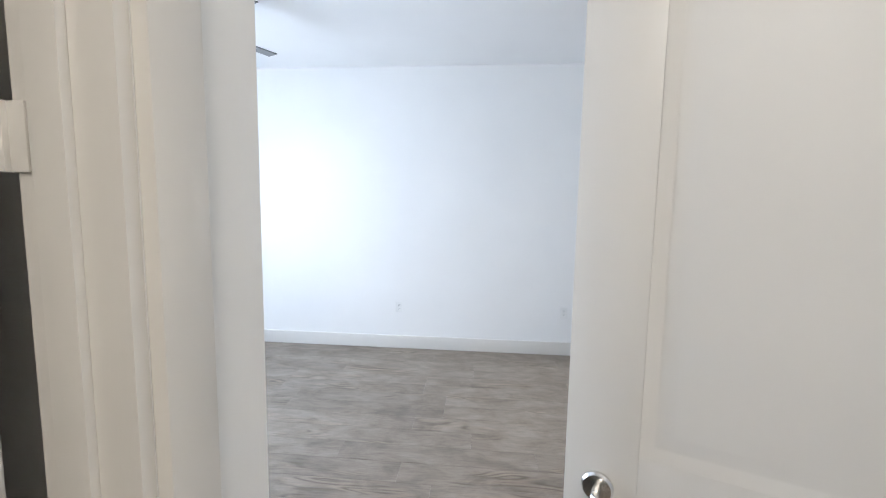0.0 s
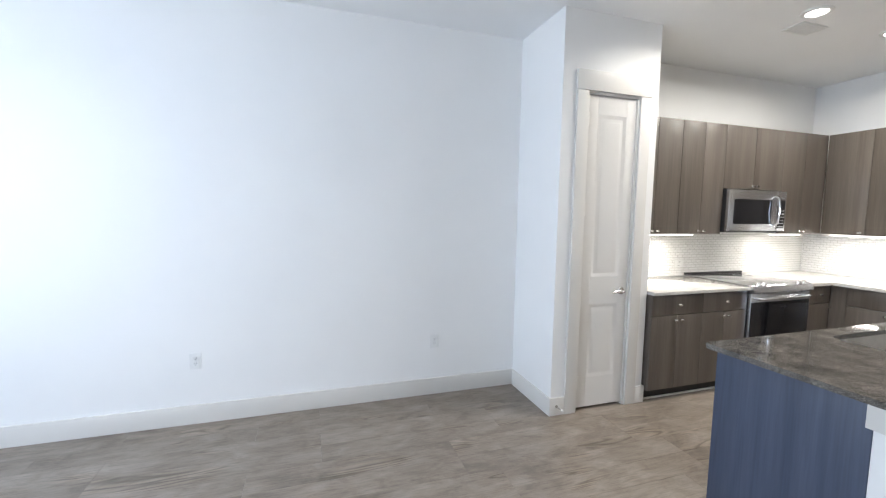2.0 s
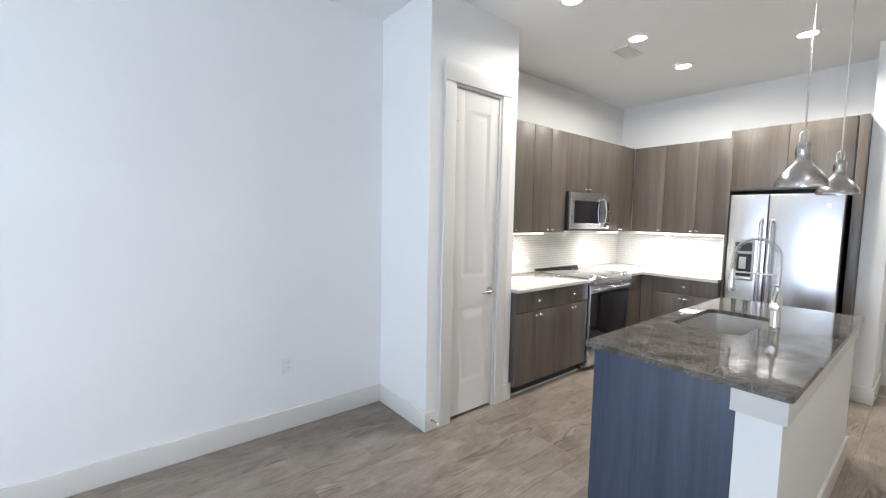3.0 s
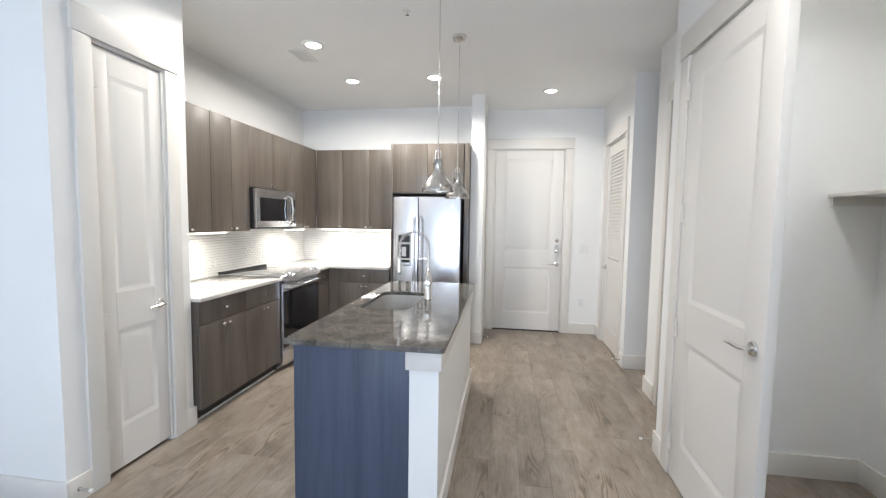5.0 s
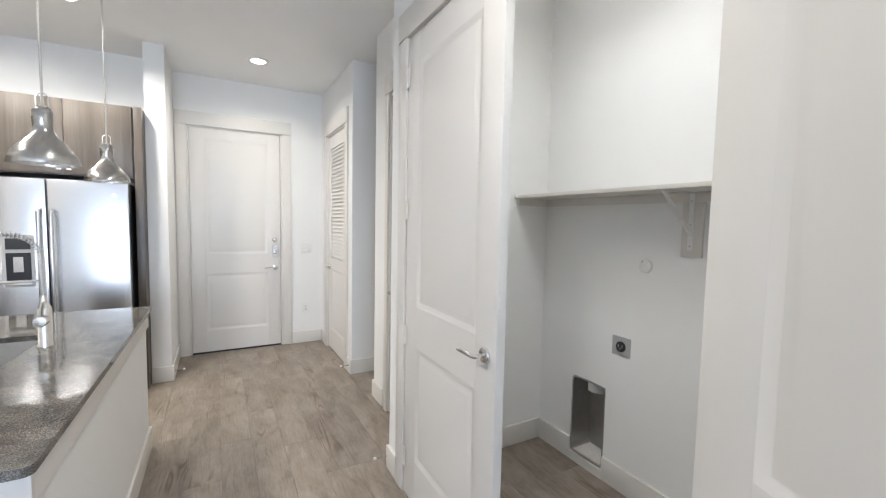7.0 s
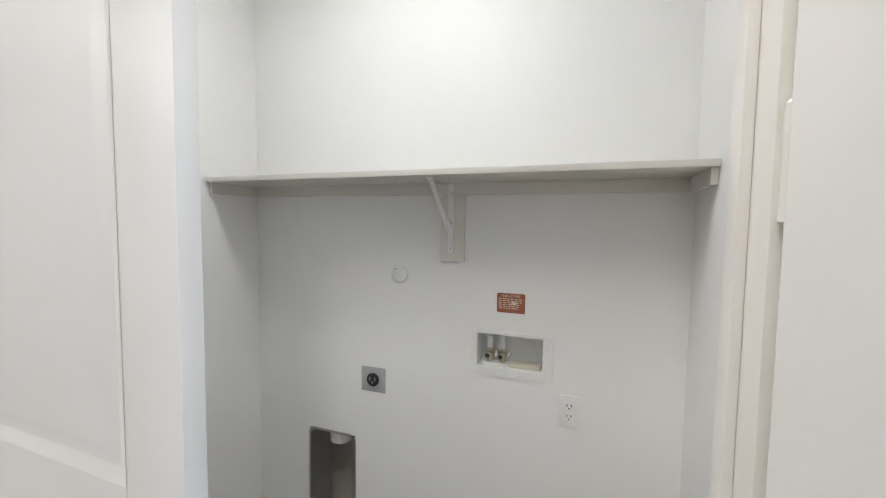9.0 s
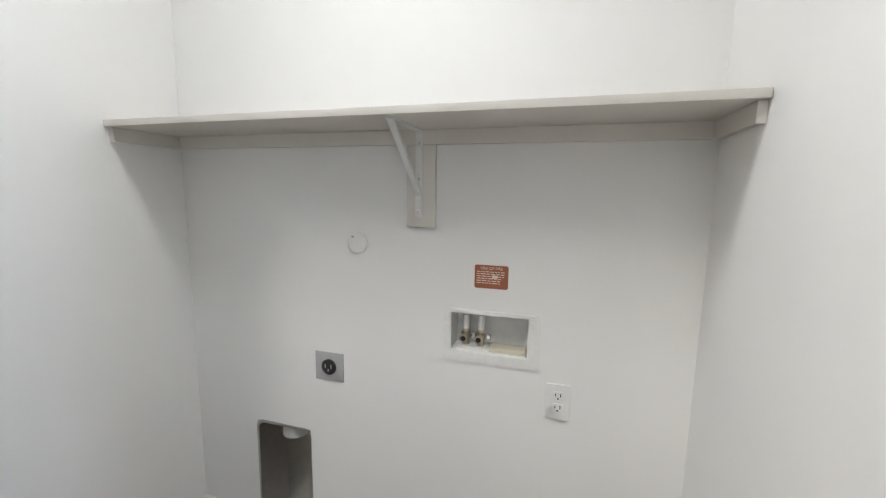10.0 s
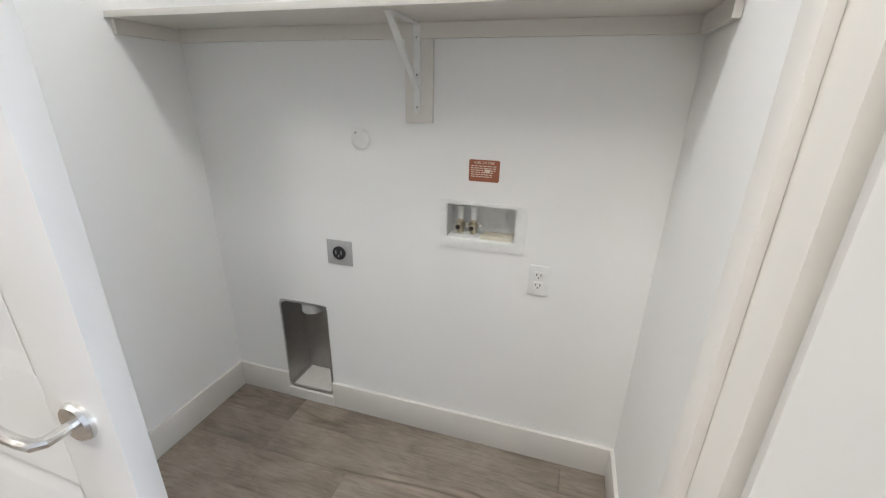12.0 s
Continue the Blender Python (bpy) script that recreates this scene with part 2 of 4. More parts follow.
def prism(bm, outline, z0, z1, plane="XY"):
    """An outline pushed from z0 to z1 along the plane's normal."""
    def place(a, b, c):
        return {"XY": (a, b, c), "XZ": (a, c, b), "YZ": (c, a, b)}[plane]
    low = [bm.verts.new(place(a, b, z0)) for a, b in outline]
    top = [bm.verts.new(place(a, b, z1)) for a, b in outline]
    n = len(low)
    for i in range(n):
        j = (i + 1) % n
        bm.faces.new((low[i], low[j], top[j], top[i]))
    bm.faces.new(list(reversed(low)))
    bm.faces.new(top)
    bmesh.ops.recalc_face_normals(bm, faces=bm.faces[:])
    return bm


def rounded(x0, x1, y0, y1, r, n=5):
    out = []
    for cx, cy, a0 in ((x1 - r, y1 - r, 0), (x0 + r, y1 - r, 90), (x0 + r, y0 + r, 180), (x1 - r, y0 + r, 270)):
        for i in range(n + 1):
            a = radians(a0 + 90 * i / n)
            out.append((cx + r * math.cos(a), cy + r * math.sin(a)))
    return out


def mesh_of(name, bm, material, smooth=True):
    bmesh.ops.recalc_face_normals(bm, faces=bm.faces[:])
    me = bpy.data.meshes.new(name)
    bm.to_mesh(me)
    bm.free()
    me.materials.append(material)
    if smooth:
        me.shade_smooth()
        me.set_sharp_from_angle(angle=radians(35))
    return me


def structure(name, bm, material, label=""):
    ob = new(name, mesh_of(name, bm, material))
    ORIGIN[ob] = Vector((0, 0, 0))
    return tagged(ob, label, "", "", "structure")


def thing(name, loc, label, category, group="", kind=""):
    ob = new(name)
    ob.empty_display_size = 0.05
    ob.location = loc
    ORIGIN[ob] = Vector(loc)
    return tagged(ob, label, category, group, kind)


def local_thing(name, m, label, category, group="", kind=""):
    """A thing whose parts are given in its own axes."""
    ob = new(name)
    ob.empty_display_size = 0.05
    ob.matrix_basis = m
    ORIGIN[ob] = Vector((0, 0, 0))
    return tagged(ob, label, category, group, kind)


def part(name, bm, material, parent, label=""):
    o = ORIGIN[parent]
    bmesh.ops.translate(bm, verts=bm.verts[:], vec=-o)
    ob = new(name, mesh_of(name, bm, material))
    ob.parent = parent
    ORIGIN[ob] = o
    return tagged(ob, label)


def solid(name, bm, material, label, category, group=""):
    """A thing of one mesh, its origin at its base."""
    vs = [v.co.copy() for v in bm.verts]
    o = Vector((sum(v.x for v in vs) / len(vs), sum(v.y for v in vs) / len(vs), min(v.z for v in vs)))
    bmesh.ops.translate(bm, verts=bm.verts[:], vec=-o)
    ob = new(name, mesh_of(name, bm, material))
    ob.location = o
    ORIGIN[ob] = o
    return tagged(ob, label, category, group)


# ---------------------------------------------------------------- structure
T = 0.12
structure("ceiling", boxes((-3.40, 6.0, -2.3, 4.2, CEIL, CEIL + 0.1)), CEILING, "flat white painted ceiling")
structure("wall_north", boxes((-3.33, 5.70, 4.0, 4.12, -0.1, CEIL)), WALL, "plain white painted living room wall")
WY0, WY1, WZ0, WZ1 = 0.78, 3.57, 0.66, 2.28
structure("backdrop", boxes((-3.62, -3.60, -0.5, 5.2, -0.1, 3.4)), SKYGLOW, "bright hazy daylight outside the window")
structure("wall_west", boxes((XW - T, XW, 0.22, WY0, -0.1, CEIL), (XW - T, XW, WY1, 4.0, -0.1, CEIL),
                             (XW - T, XW, WY0, WY1, -0.1, WZ0), (XW - T, XW, WY0, WY1, WZ1, CEIL)), WALL, "white painted wall with a window")
structure("wall_south", boxes((XW, -0.185, 0.223, 0.343, -0.1, CEIL)), WALL, "white painted wall beside the corridor")
CX = -0.06
structure("wall_corridor_west", boxes((CX - T, CX, 0.123, 0.343, -0.1, CEIL), (CX - T, CX, -0.77, 0.123, 2.42, CEIL),
                                      (CX - T, CX, -2.0, -0.77, -0.1, CEIL)), WALL, "white painted corridor wall with a doorway")
structure("wall_corridor_end", boxes((-2.2, 1.05, -2.12, -2.0, -0.1, CEIL)), WALL, "white painted wall closing the corridor")
structure("wall_side_room", boxes((-2.2, -2.08, -2.0, 0.223, -0.1, CEIL)), WALL, "white painted wall of the side room")
structure("wall_closet_west", boxes((0.93, 1.05, -2.0, 0.235, -0.1, CEIL)), WALL, "white painted side wall of the laundry closet")
BY = -0.83
# back wall of the closet, with recesses for the dryer duct box and the valve box
VX0, VX1, VZ0, VZ1 = 2.31, 2.552, 0.058, 0.541
QX0, QX1, QZ0, QZ1 = 1.508, 1.762, 0.938, 1.068
structure("wall_closet_back", boxes(
    (1.05, 2.975, BY - 0.30, BY - 0.18, -0.1, CEIL),
    (1.05, QX0, BY - 0.18, BY, -0.1, CEIL), (VX1, 2.975, BY - 0.18, BY, -0.1, CEIL), (QX1, VX0, BY - 0.18, BY, -0.1, CEIL),
    (QX0, QX1, BY - 0.18, BY, -0.1, QZ0), (QX0, QX1, BY - 0.18, BY, QZ1, CEIL),
    (VX0, VX1, BY - 0.18, BY, -0.1, VZ0), (VX0, VX1, BY - 0.18, BY, VZ1, CEIL)), WALL, "white painted back wall of the laundry closet")
structure("wall_closet_east", boxes((2.845, 2.975, BY, 0.235, -0.1, CEIL)), WALL, "white painted side wall of the laundry closet")
OX0, OX1, DH = 1.185, 2.745, 2.42
structure("wall_closet_front", boxes((1.05, OX0, 0.115, 0.235, -0.1, CEIL), (OX1, 2.845, 0.115, 0.235, -0.1, CEIL),
                                     (OX0, OX1, 0.115, 0.235, DH, CEIL)), WALL, "white painted front wall of the laundry closet")
HY = -0.02
structure("wall_hall_door", boxes((2.975, 3.04, HY - T, HY, -0.1, CEIL), (3.66, 3.98, HY - T, HY, -0.1, CEIL),
                                  (3.04, 3.66, HY - T, HY, DH, CEIL)), WALL, "white painted hall wall with a door")
structure("wall_niche", boxes((3.86, 3.98, -1.3, HY - T, -0.1, CEIL), (3.86, 4.66, -1.42, -1.3, -0.1, CEIL),
                              (4.54, 4.66, -1.3, 0.01, -0.1, CEIL)), WALL, "white painted walls of a hall recess")
structure("wall_louver", boxes((4.66, 4.76, -0.11, 0.01, -0.1, CEIL), (5.53, XE, -0.11, 0.01, -0.1, CEIL),
                               (4.76, 5.53, -0.11, 0.01, DH, CEIL)), WALL, "white painted hall wall with a louvred door")
structure("wall_entry", boxes((XE, XE + T, -0.11, 0.465, -0.1, CEIL), (XE, XE + T, 1.395, 1.65, -0.1, CEIL),
                              (XE, XE + T, 0.465, 1.395, DH + 0.015, CEIL)), WALL, "white painted wall with the entry door")
structure("wall_wing", boxes((5.09, XE, 1.50, 1.65, -0.1, CEIL)), WALL, "short white wing wall beside the refrigerator")
structure("wall_kitchen_east", boxes((5.555, 5.675, 1.65, 4.0, -0.1, CEIL)), WALL, "white painted kitchen wall")
PY = 3.392
structure("wall_pantry", boxes((1.90, 2.00, PY, 4.0, -0.1, CEIL), (2.00, 2.11, PY, PY + 0.1, -0.1, CEIL), (2.575, 2.75, PY, PY + 0.1, -0.1, CEIL),
                               (2.11, 2.575, PY, PY + 0.1, 2.40, CEIL), (2.65, 2.75, PY + 0.1, 4.0, -0.1, CEIL)), WALL, "white painted pantry box with a door")

# baseboards and casings
BH, BT = 0.137, 0.015


def base_x(name, x0, x1, y, side):
    y0, y1 = (y, y + BT) if side > 0 else (y - BT, y)
    structure(name, boxes((x0, x1, y0, y1, 0, BH), bev=0.003), TRIM, "cream painted flat baseboard")


def base_y(name, y0, y1, x, side):
    x0, x1 = (x, x + BT) if side > 0 else (x - BT, x)
    structure(name, boxes((x0, x1, y0, y1, 0, BH), bev=0.003), TRIM, "cream painted flat baseboard")


base_x("baseboard", XW, 1.90, 4.0, -1)
base_y("baseboard", 0.345, 3.984, XW, 1)
base_y("baseboard", PY - BT, 3.984, 1.90, -1)
base_x("baseboard", 1.90, 2.015, PY, -1)
base_x("baseboard", 2.67, 2.765, PY, -1)
base_y("baseboard", PY, 3.40, 2.75, 1)
base_x("baseboard", 1.05, VX0 - 0.004, BY, 1)
base_x("baseboard", VX1 + 0.004, 2.845, BY, 1)
structure("baseboard", boxes((VX0 - 0.004, VX1 + 0.004, BY, BY + BT, 0, VZ0 - 0.006)), TRIM, "cream painted strip under the duct box")
base_y("baseboard", BY + BT, 0.112, 2.845, -1)
base_y("baseboard", BY + BT, 0.112, 1.05, 1)
base_x("baseboard", 2.85, 2.99, 0.235, 1)
base_y("baseboard", HY, 0.235, 2.975, 1)
base_x("baseboard", 3.76, 3.995, HY, 1)
base_y("baseboard", -1.3, HY, 3.98, 1)
base_y("baseboard", -1.3, 0.025, 4.54, -1)
base_x("baseboard", 4.54, 4.66, 0.01, 1)
base_x("baseboard", 5.63, XE, 0.01, 1)
base_y("baseboard", 0.027, 0.365, XE, -1)
base_y("baseboard", 1.485, 1.65, 5.09, -1)
base_x("baseboard", 5.09, XE - 0.002, 1.50, -1)
base_x("baseboard", 0.93, 1.085, 0.235, 1)
base_y("baseboard", -2.0, 0.235, 0.93, -1)


def casing(x0, x1, z, w=0.095, head=0.14, t=0.018):
    """Flat casing round an opening in the local XZ plane, standing out to local +y."""
    return boxes((x0 - w, x0, 0, t, 0, z), (x1, x1 + w, 0, t, 0, z), (x0 - w - 0.006, x1 + w + 0.006, 0, t + 0.005, z, z + head), bev=0.003)


def jamb(x0, x1, z, depth, t=0.018, stop=0.011):
    """Lining of the opening, with a stop in its middle."""
    return boxes((x0, x0 + t, -depth, 0, 0, z - t), (x1 - t, x1, -depth, 0, 0, z - t), (x0, x1, -depth, 0, z - t, z),
                 (x0 + t, x0 + t + stop, -depth * 0.75, -depth * 0.42, 0, z - t), (x1 - t - stop, x1 - t, -depth * 0.75, -depth * 0.42, 0, z - t),
                 (x0 + t, x1 - t, -depth * 0.75, -depth * 0.42, z - t - stop, z - t), bev=0.002)


def trimmed(name, m, x0, x1, z, depth, label, head=0.14, w=0.095):
    bm = casing(x0, x1, z, w, head)
    box_bm = jamb(x0, x1, z, depth)
    me = bpy.data.meshes.new("lining")
    box_bm.to_mesh(me)
    box_bm.free()
    bm.from_mesh(me)
    ob = structure(name, bm, TRIM, label)
    ob.matrix_basis = m
    return ob


# local +y is the side that the casing stands on
trimmed("trim_pantry", pose(0, PY, 0, 0, 0, 180), -2.575, -2.11, 2.40, 0.10, "cream painted casing of the pantry door")
trimmed("trim_entry", pose(XE, 0, 0, 0, 0, 90), 0.465, 1.395, DH + 0.015, 0.12, "cream painted casing of the entry door")
trimmed("trim_louver", pose(0, 0.01, 0), 4.76, 5.53, DH, 0.12, "cream painted casing of the louvred door")
trimmed("trim_hall", pose(0, HY, 0), 3.04, 3.66, DH, 0.12, "cream painted casing of the hall door", 0.14, 0.06)
trimmed("trim_laundry", pose(0, 0.235, 0), OX0, OX1, DH, 0.12, "cream painted casing of the laundry closet")
trimmed("trim_corridor", pose(CX, 0, 0, 0, 0, -90), -0.123, 0.77, DH, 0.108, "cream painted casing of the corridor doorway", 0.14, 0.078)
structure("jamb_hinge", boxes((CX - 0.112, CX - 0.092, 0.1015, 0.1045, 1.552, 1.618), (CX - 0.124, CX - 0.110, 0.096, 0.110, 1.552, 1.618), bev=0.001), TRIM, "painted hinge left on the corridor door jamb")

# ---------------------------------------------------------------- doors


def raised_panel(bm, x0, x1, z0, z1, y, out):
    """Raised field with sloped edges, on the face y that looks to out."""
    d = 0.030
    rows = ((0.0, 0.0), (0.005, -0.0015), (0.022, -0.0082), (0.028, -0.0082), (d + 0.022, -0.0028), (d + 0.028, -0.0022))
    rings = []
    for inset, h in rows:
        rings.append([bm.verts.new((a, y + out * h, b)) for a, b in
                      ((x0 + inset, z0 + inset), (x1 - inset, z0 + inset), (x1 - inset, z1 - inset), (x0 + inset, z1 - inset))])
    for a, b in zip(rings, rings[1:]):
        for i in range(4):
            j = (i + 1) % 4
            bm.faces.new((a[i], a[j], b[j], b[i]))
    bm.faces.new(rings[-1])
    return bm


def slab_mesh(w, h, t, holes):
    """Stiles and rails round the panel holes, with a core behind."""
    bm = bmesh.new()
    x0, x1 = holes[0][0], holes[0][1]
    box(bm, 0, x0, -t / 2, t / 2, 0, h, 0.002)
    box(bm, x1, w, -t / 2, t / 2, 0, h, 0.002)
    zs = [0.0] + [z for hole in holes for z in hole[2:]] + [h]
    for a, b in zip(zs[0::2], zs[1::2]):
        box(bm, x0, x1, -t / 2, t / 2, a, b)
    for _, _, a, b in holes:
        box(bm, x0, x1, -t / 2 + 0.009, t / 2 - 0.009, a, b)
    return bm


def lever(parent, x, z, y, out, way, label="satin nickel lever handle"):
    """Lever with a round rose; way is the side to which it points."""
    bm = bmesh.new()
    lathe(bm, [(0.031, 0), (0.031, out * 0.006), (0.027, out * 0.011), (0.012, out * 0.013)], (x, y, z), "Y", 24)
    handle = part("handle", bm, NICKEL, parent, label)
    bm = bmesh.new()
    pts = [(x, y + out * 0.008, z), (x, y + out * 0.042, z), (x + way * 0.010, y + out * 0.052, z), (x + way * 0.03, y + out * 0.055, z + 0.002),
           (x + way * 0.075, y + out * 0.054, z + 0.001), (x + way * 0.115, y + out * 0.048, z - 0.004)]
    tube(bm, pts, 0.0085, 10)
    part("lever", bm, NICKEL, handle)
    return handle


def hinges(parent, x, y, h, material=None):
    for z in (0.20, 0.87, 1.53, h - 0.18):
        bm = bmesh.new()
        lathe(bm, [(0.004, -0.054), (0.0075, -0.05), (0.0075, 0.05), (0.004, 0.054)], (x, y, z), "Z", 10)
        box(bm, x - 0.006, x + 0.028, y - 0.002, y + 0.002, z - 0.048, z + 0.048)
        part("hinge", bm, material or TRIM, parent, "painted butt hinge")


def door_leaf(m, w, h, label, lever_at=None, t=0.040, name="door", top=0.13, mid=0.915, hinge_y=None, both=True):
    d = local_thing(name, m, label, "door")
    sx = 0.135 if w > 0.5 else 0.085
    holes = [(sx, w - sx, 0.235, mid - 0.105), (sx, w - sx, mid + 0.105, h - top)]
    part("slab", slab_mesh(w, h, t, holes), DOORP, d)
    for x0, x1, z0, z1 in holes:
        bm = bmesh.new()
        raised_panel(bm, x0, x1, z0, z1, t / 2, 1)
        raised_panel(bm, x0, x1, z0, z1, -t / 2, -1)
        part("panel", bm, DOORP, d)
    if lever_at is not None:
        lever(d, lever_at, mid + 0.025, t / 2, 1, -1 if lever_at > w / 2 else 1)
        if both:
            lever(d, lever_at, mid + 0.025, -t / 2, -1, -1 if lever_at > w / 2 else 1)
        edge = w if lever_at > w / 2 else 0
        part("latch_plate", boxes((edge - 0.001, edge + 0.0015, -0.012, 0.012, mid - 0.005, mid + 0.055)), NICKEL, d)
    if hinge_y is not None:
        hinges(d, 0.0, hinge_y, h)
    return d


# pantry: hinged at the far side from the kitchen, faces -y
door_leaf(pose(2.13, PY + 0.028, 0.024, 0, 0, 0), 0.425, 2.353, "tall narrow cream painted two-panel pantry door, closed", None, 0.036, "pantry_door")
bpy.context.view_layer.update()
pantry = [o for o in scene.objects if o.name == "pantry_door"][0]
lever(pantry, 0.37, 0.905, -0.018, -1, -1)
hinges(pantry, -0.004, -0.020, 2.36)

# laundry closet: one leaf nearly shut, one swung wide open
LW = 0.822
left_leaf = door_leaf(pose(OX1 - 0.020, 0.229, 0.012, 0, 0, 180 - 1.0), LW, 2.38, "white painted two-panel closet door, nearly shut", None, 0.038, "laundry_door", mid=0.938)
lever(left_leaf, LW - 0.067, 0.985, -0.019, -1, -1)
right_leaf = door_leaf(pose(OX0 + 0.016, 0.262, 0.012, 0, 0, 180 - 23.4), 0.800, 2.38, "white painted two-panel closet door, swung wide open", 0.800 - 0.065, 0.038, "laundry_door", mid=0.940, both=False)
hinges(left_leaf, -0.004, -0.024, 2.38)
hinges(right_leaf, 0.0, 0.022, 2.38)

# door of the side room, folded back into that room
door_leaf(pose(-0.192, 0.070, 0.012, 0, 0, 180), 0.82, 2.38, "cream painted two-panel side room door, standing open", 0.755, 0.038, "side_room_door")

# hall door, entry door, louvred door
door_leaf(pose(3.06, HY - 0.030, 0.012), 0.58, 2.385, "cream painted two-panel hall door, closed", 0.52, 0.038, "hall_door", both=False)
entry = door_leaf(pose(XE + 0.030, 0.487, 0.012, 0, 0, 90), 0.886, 2.412, "cream painted two-panel entry door, closed", None, 0.045, "entry_door", top=0.11, mid=0.965)
lever(entry, 0.060, 0.91, 0.0225, 1, 1)
bm = bmesh.new()
prism(bm, rounded(0.034, 0.090, 1.045, 1.165, 0.020), 0.0225, 0.050, "XZ")
lock = part("deadbolt", bm, NICKEL, entry, "satin nickel electronic deadbolt")
bm = bmesh.new()
lathe(bm, [(0.021, 0.0), (0.021, 0.010), (0.012, 0.014)], (0.062, 0.050, 1.085), "Y", 18)
part("thumb_turn", bm, CHROME, lock)
bm = bmesh.new()
lathe(bm, [(0.024, 0.0), (0.024, 0.012), (0.014, 0.018)], (0.062, 0.0225, 1.225), "Y", 18)
part("night_latch", bm, NICKEL, entry, "round satin nickel latch")
hinges(entry, 0.890, 0.026, 2.40)
part("sweep", boxes((0.0, 0.886, -0.02, 0.024, -0.010, 0.006)), BLACK, entry, "dark rubber door sweep")

ld = local_thing("louvered_door", pose(4.78, -0.020, 0.012), "cream painted half-louvred closet door, closed", "door")
LWD, LH = 0.73, 2.385
part("slab", boxes(
    (0, 0.10, -0.018, 0.018, 0, LH), (LWD - 0.10, LWD, -0.018, 0.018, 0, LH), (0.10, LWD - 0.10, -0.018, 0.018, 0, 0.22),
    (0.10, LWD - 0.10, -0.018, 0.018, 0.92, 1.04), (0.10, LWD - 0.10, -0.018, 0.018, LH - 0.13, LH),
    (0.10, LWD - 0.10, -0.006, 0.006, 0.22, 0.92), (0.10, LWD - 0.10, -0.012, -0.004, 1.04, LH - 0.13)), DOORP, ld)
bm = bmesh.new()
raised_panel(bm, 0.10, LWD - 0.10, 0.22, 0.92, 0.018, 1)
part("panel", bm, DOORP, ld)
slat_me = None
n_slat = 30
for i in range(n_slat):
    z = 1.055 + (LH - 0.13 - 1.055) * i / n_slat
    if slat_me is None:
        bm = bmesh.new()
        prism(bm, [(0.012, 0.0), (0.017, 0.003), (0.000, 0.040), (-0.004, 0.037)], 0.10, LWD - 0.10, "YZ")
        slat_me = mesh_of("slat", bm, DOORP, False)
    s = new("slat", slat_me)
    s.parent, s.location = ld, (0, 0, z)
lever(ld, LWD - 0.06, 0.93, 0.018, 1, -1)

# ---------------------------------------------------------------- window
win = thing("window_1", (XW, WY0, WZ0), "white framed window with white horizontal blinds, bright with daylight", "window", "", "structure")
part("window_frame", boxes((XW - 0.10, XW - 0.05, WY0, WY0 + 0.05, WZ0, WZ1), (XW - 0.10, XW - 0.05, WY1 - 0.05, WY1, WZ0, WZ1),
                           (XW - 0.10, XW - 0.05, WY0 + 0.05, WY1 - 0.05, WZ0, WZ0 + 0.05), (XW - 0.10, XW - 0.05, WY0 + 0.05, WY1 - 0.05, WZ1 - 0.05, WZ1)), PLASTIC, win)
pane = part("pane", boxes((XW - 0.082, XW - 0.076, WY0 + 0.05, WY1 - 0.05, WZ0 + 0.05, WZ1 - 0.05)), GLASS, win)
pane.visible_shadow = False
part("window_sill", boxes((XW - 0.05, XW + 0.045, WY0 - 0.05, WY1 + 0.05, WZ0 - 0.025, WZ0), bev=0.004), TRIM, win)
part("apron", boxes((XW, XW + 0.014, WY0 - 0.03, WY1 + 0.03, WZ0 - 0.10, WZ0 - 0.025), bev=0.002), TRIM, win)
blind = thing("window_blind", (XW - 0.03, WY0, WZ0), "white horizontal slat blind, lowered and tilted open", "blind")
part("head_rail", boxes((XW - 0.048, XW - 0.004, WY0 + 0.004, WY1 - 0.004, WZ1 - 0.05, WZ1 - 0.004), bev=0.003), BLINDM, blind)
part("bottom_rail", boxes((XW - 0.046, XW - 0.006, WY0 + 0.008, WY1 - 0.008, WZ0 + 0.004, WZ0 + 0.022), bev=0.003), BLINDM, blind)
slat_me = None
for i in range(int((WZ1 - WZ0 - 0.085) / 0.0415)):
    z = 0.035 + i * 0.0415
    if slat_me is None:
        bm = bmesh.new()
        prism(bm, [(-0.020, -0.008), (0.0, 0.003), (0.020, 0.006), (0.020, 0.009), (0.0, 0.006), (-0.020, -0.005)], 0.010, WY1 - WY0 - 0.010, "XZ")
        slat_me = mesh_of("slat", bm, BLINDM, False)
    s = new("slat", slat_me)
    s.parent, s.location = blind, (0, 0, z)
for y in (WY0 + 0.2, WY1 - 0.2):
    bm = bmesh.new()
    tube(bm, [(XW - 0.012, y, WZ0 + 0.02), (XW - 0.012, y, WZ1 - 0.03)], 0.0012, 6)
    part("cord", bm, BLINDM, blind)

# ---------------------------------------------------------------- ceiling fittings


def downlight(x, y):
    d = thing("downlight", (x, y, CEIL), "round white recessed ceiling downlight, lit", "downlight", "recessed ceiling lights")
    bm = bmesh.new()
    lathe(bm, [(0.062, -0.004), (0.066, -0.012), (0.088, -0.009), (0.092, 0.0), (0.062, 0.0)], (x, y, CEIL), "Z", 32, False)
    part("trim_ring", bm, PLASTIC, d)
    bm = bmesh.new()
    lathe(bm, [(0.063, -0.0035), (0.063, -0.001)], (x, y, CEIL), "Z", 32)
    part("diffuser", bm, CANGLOW, d, "glowing warm white diffuser")


for cx, cy in CANS:
    downlight(cx, cy)


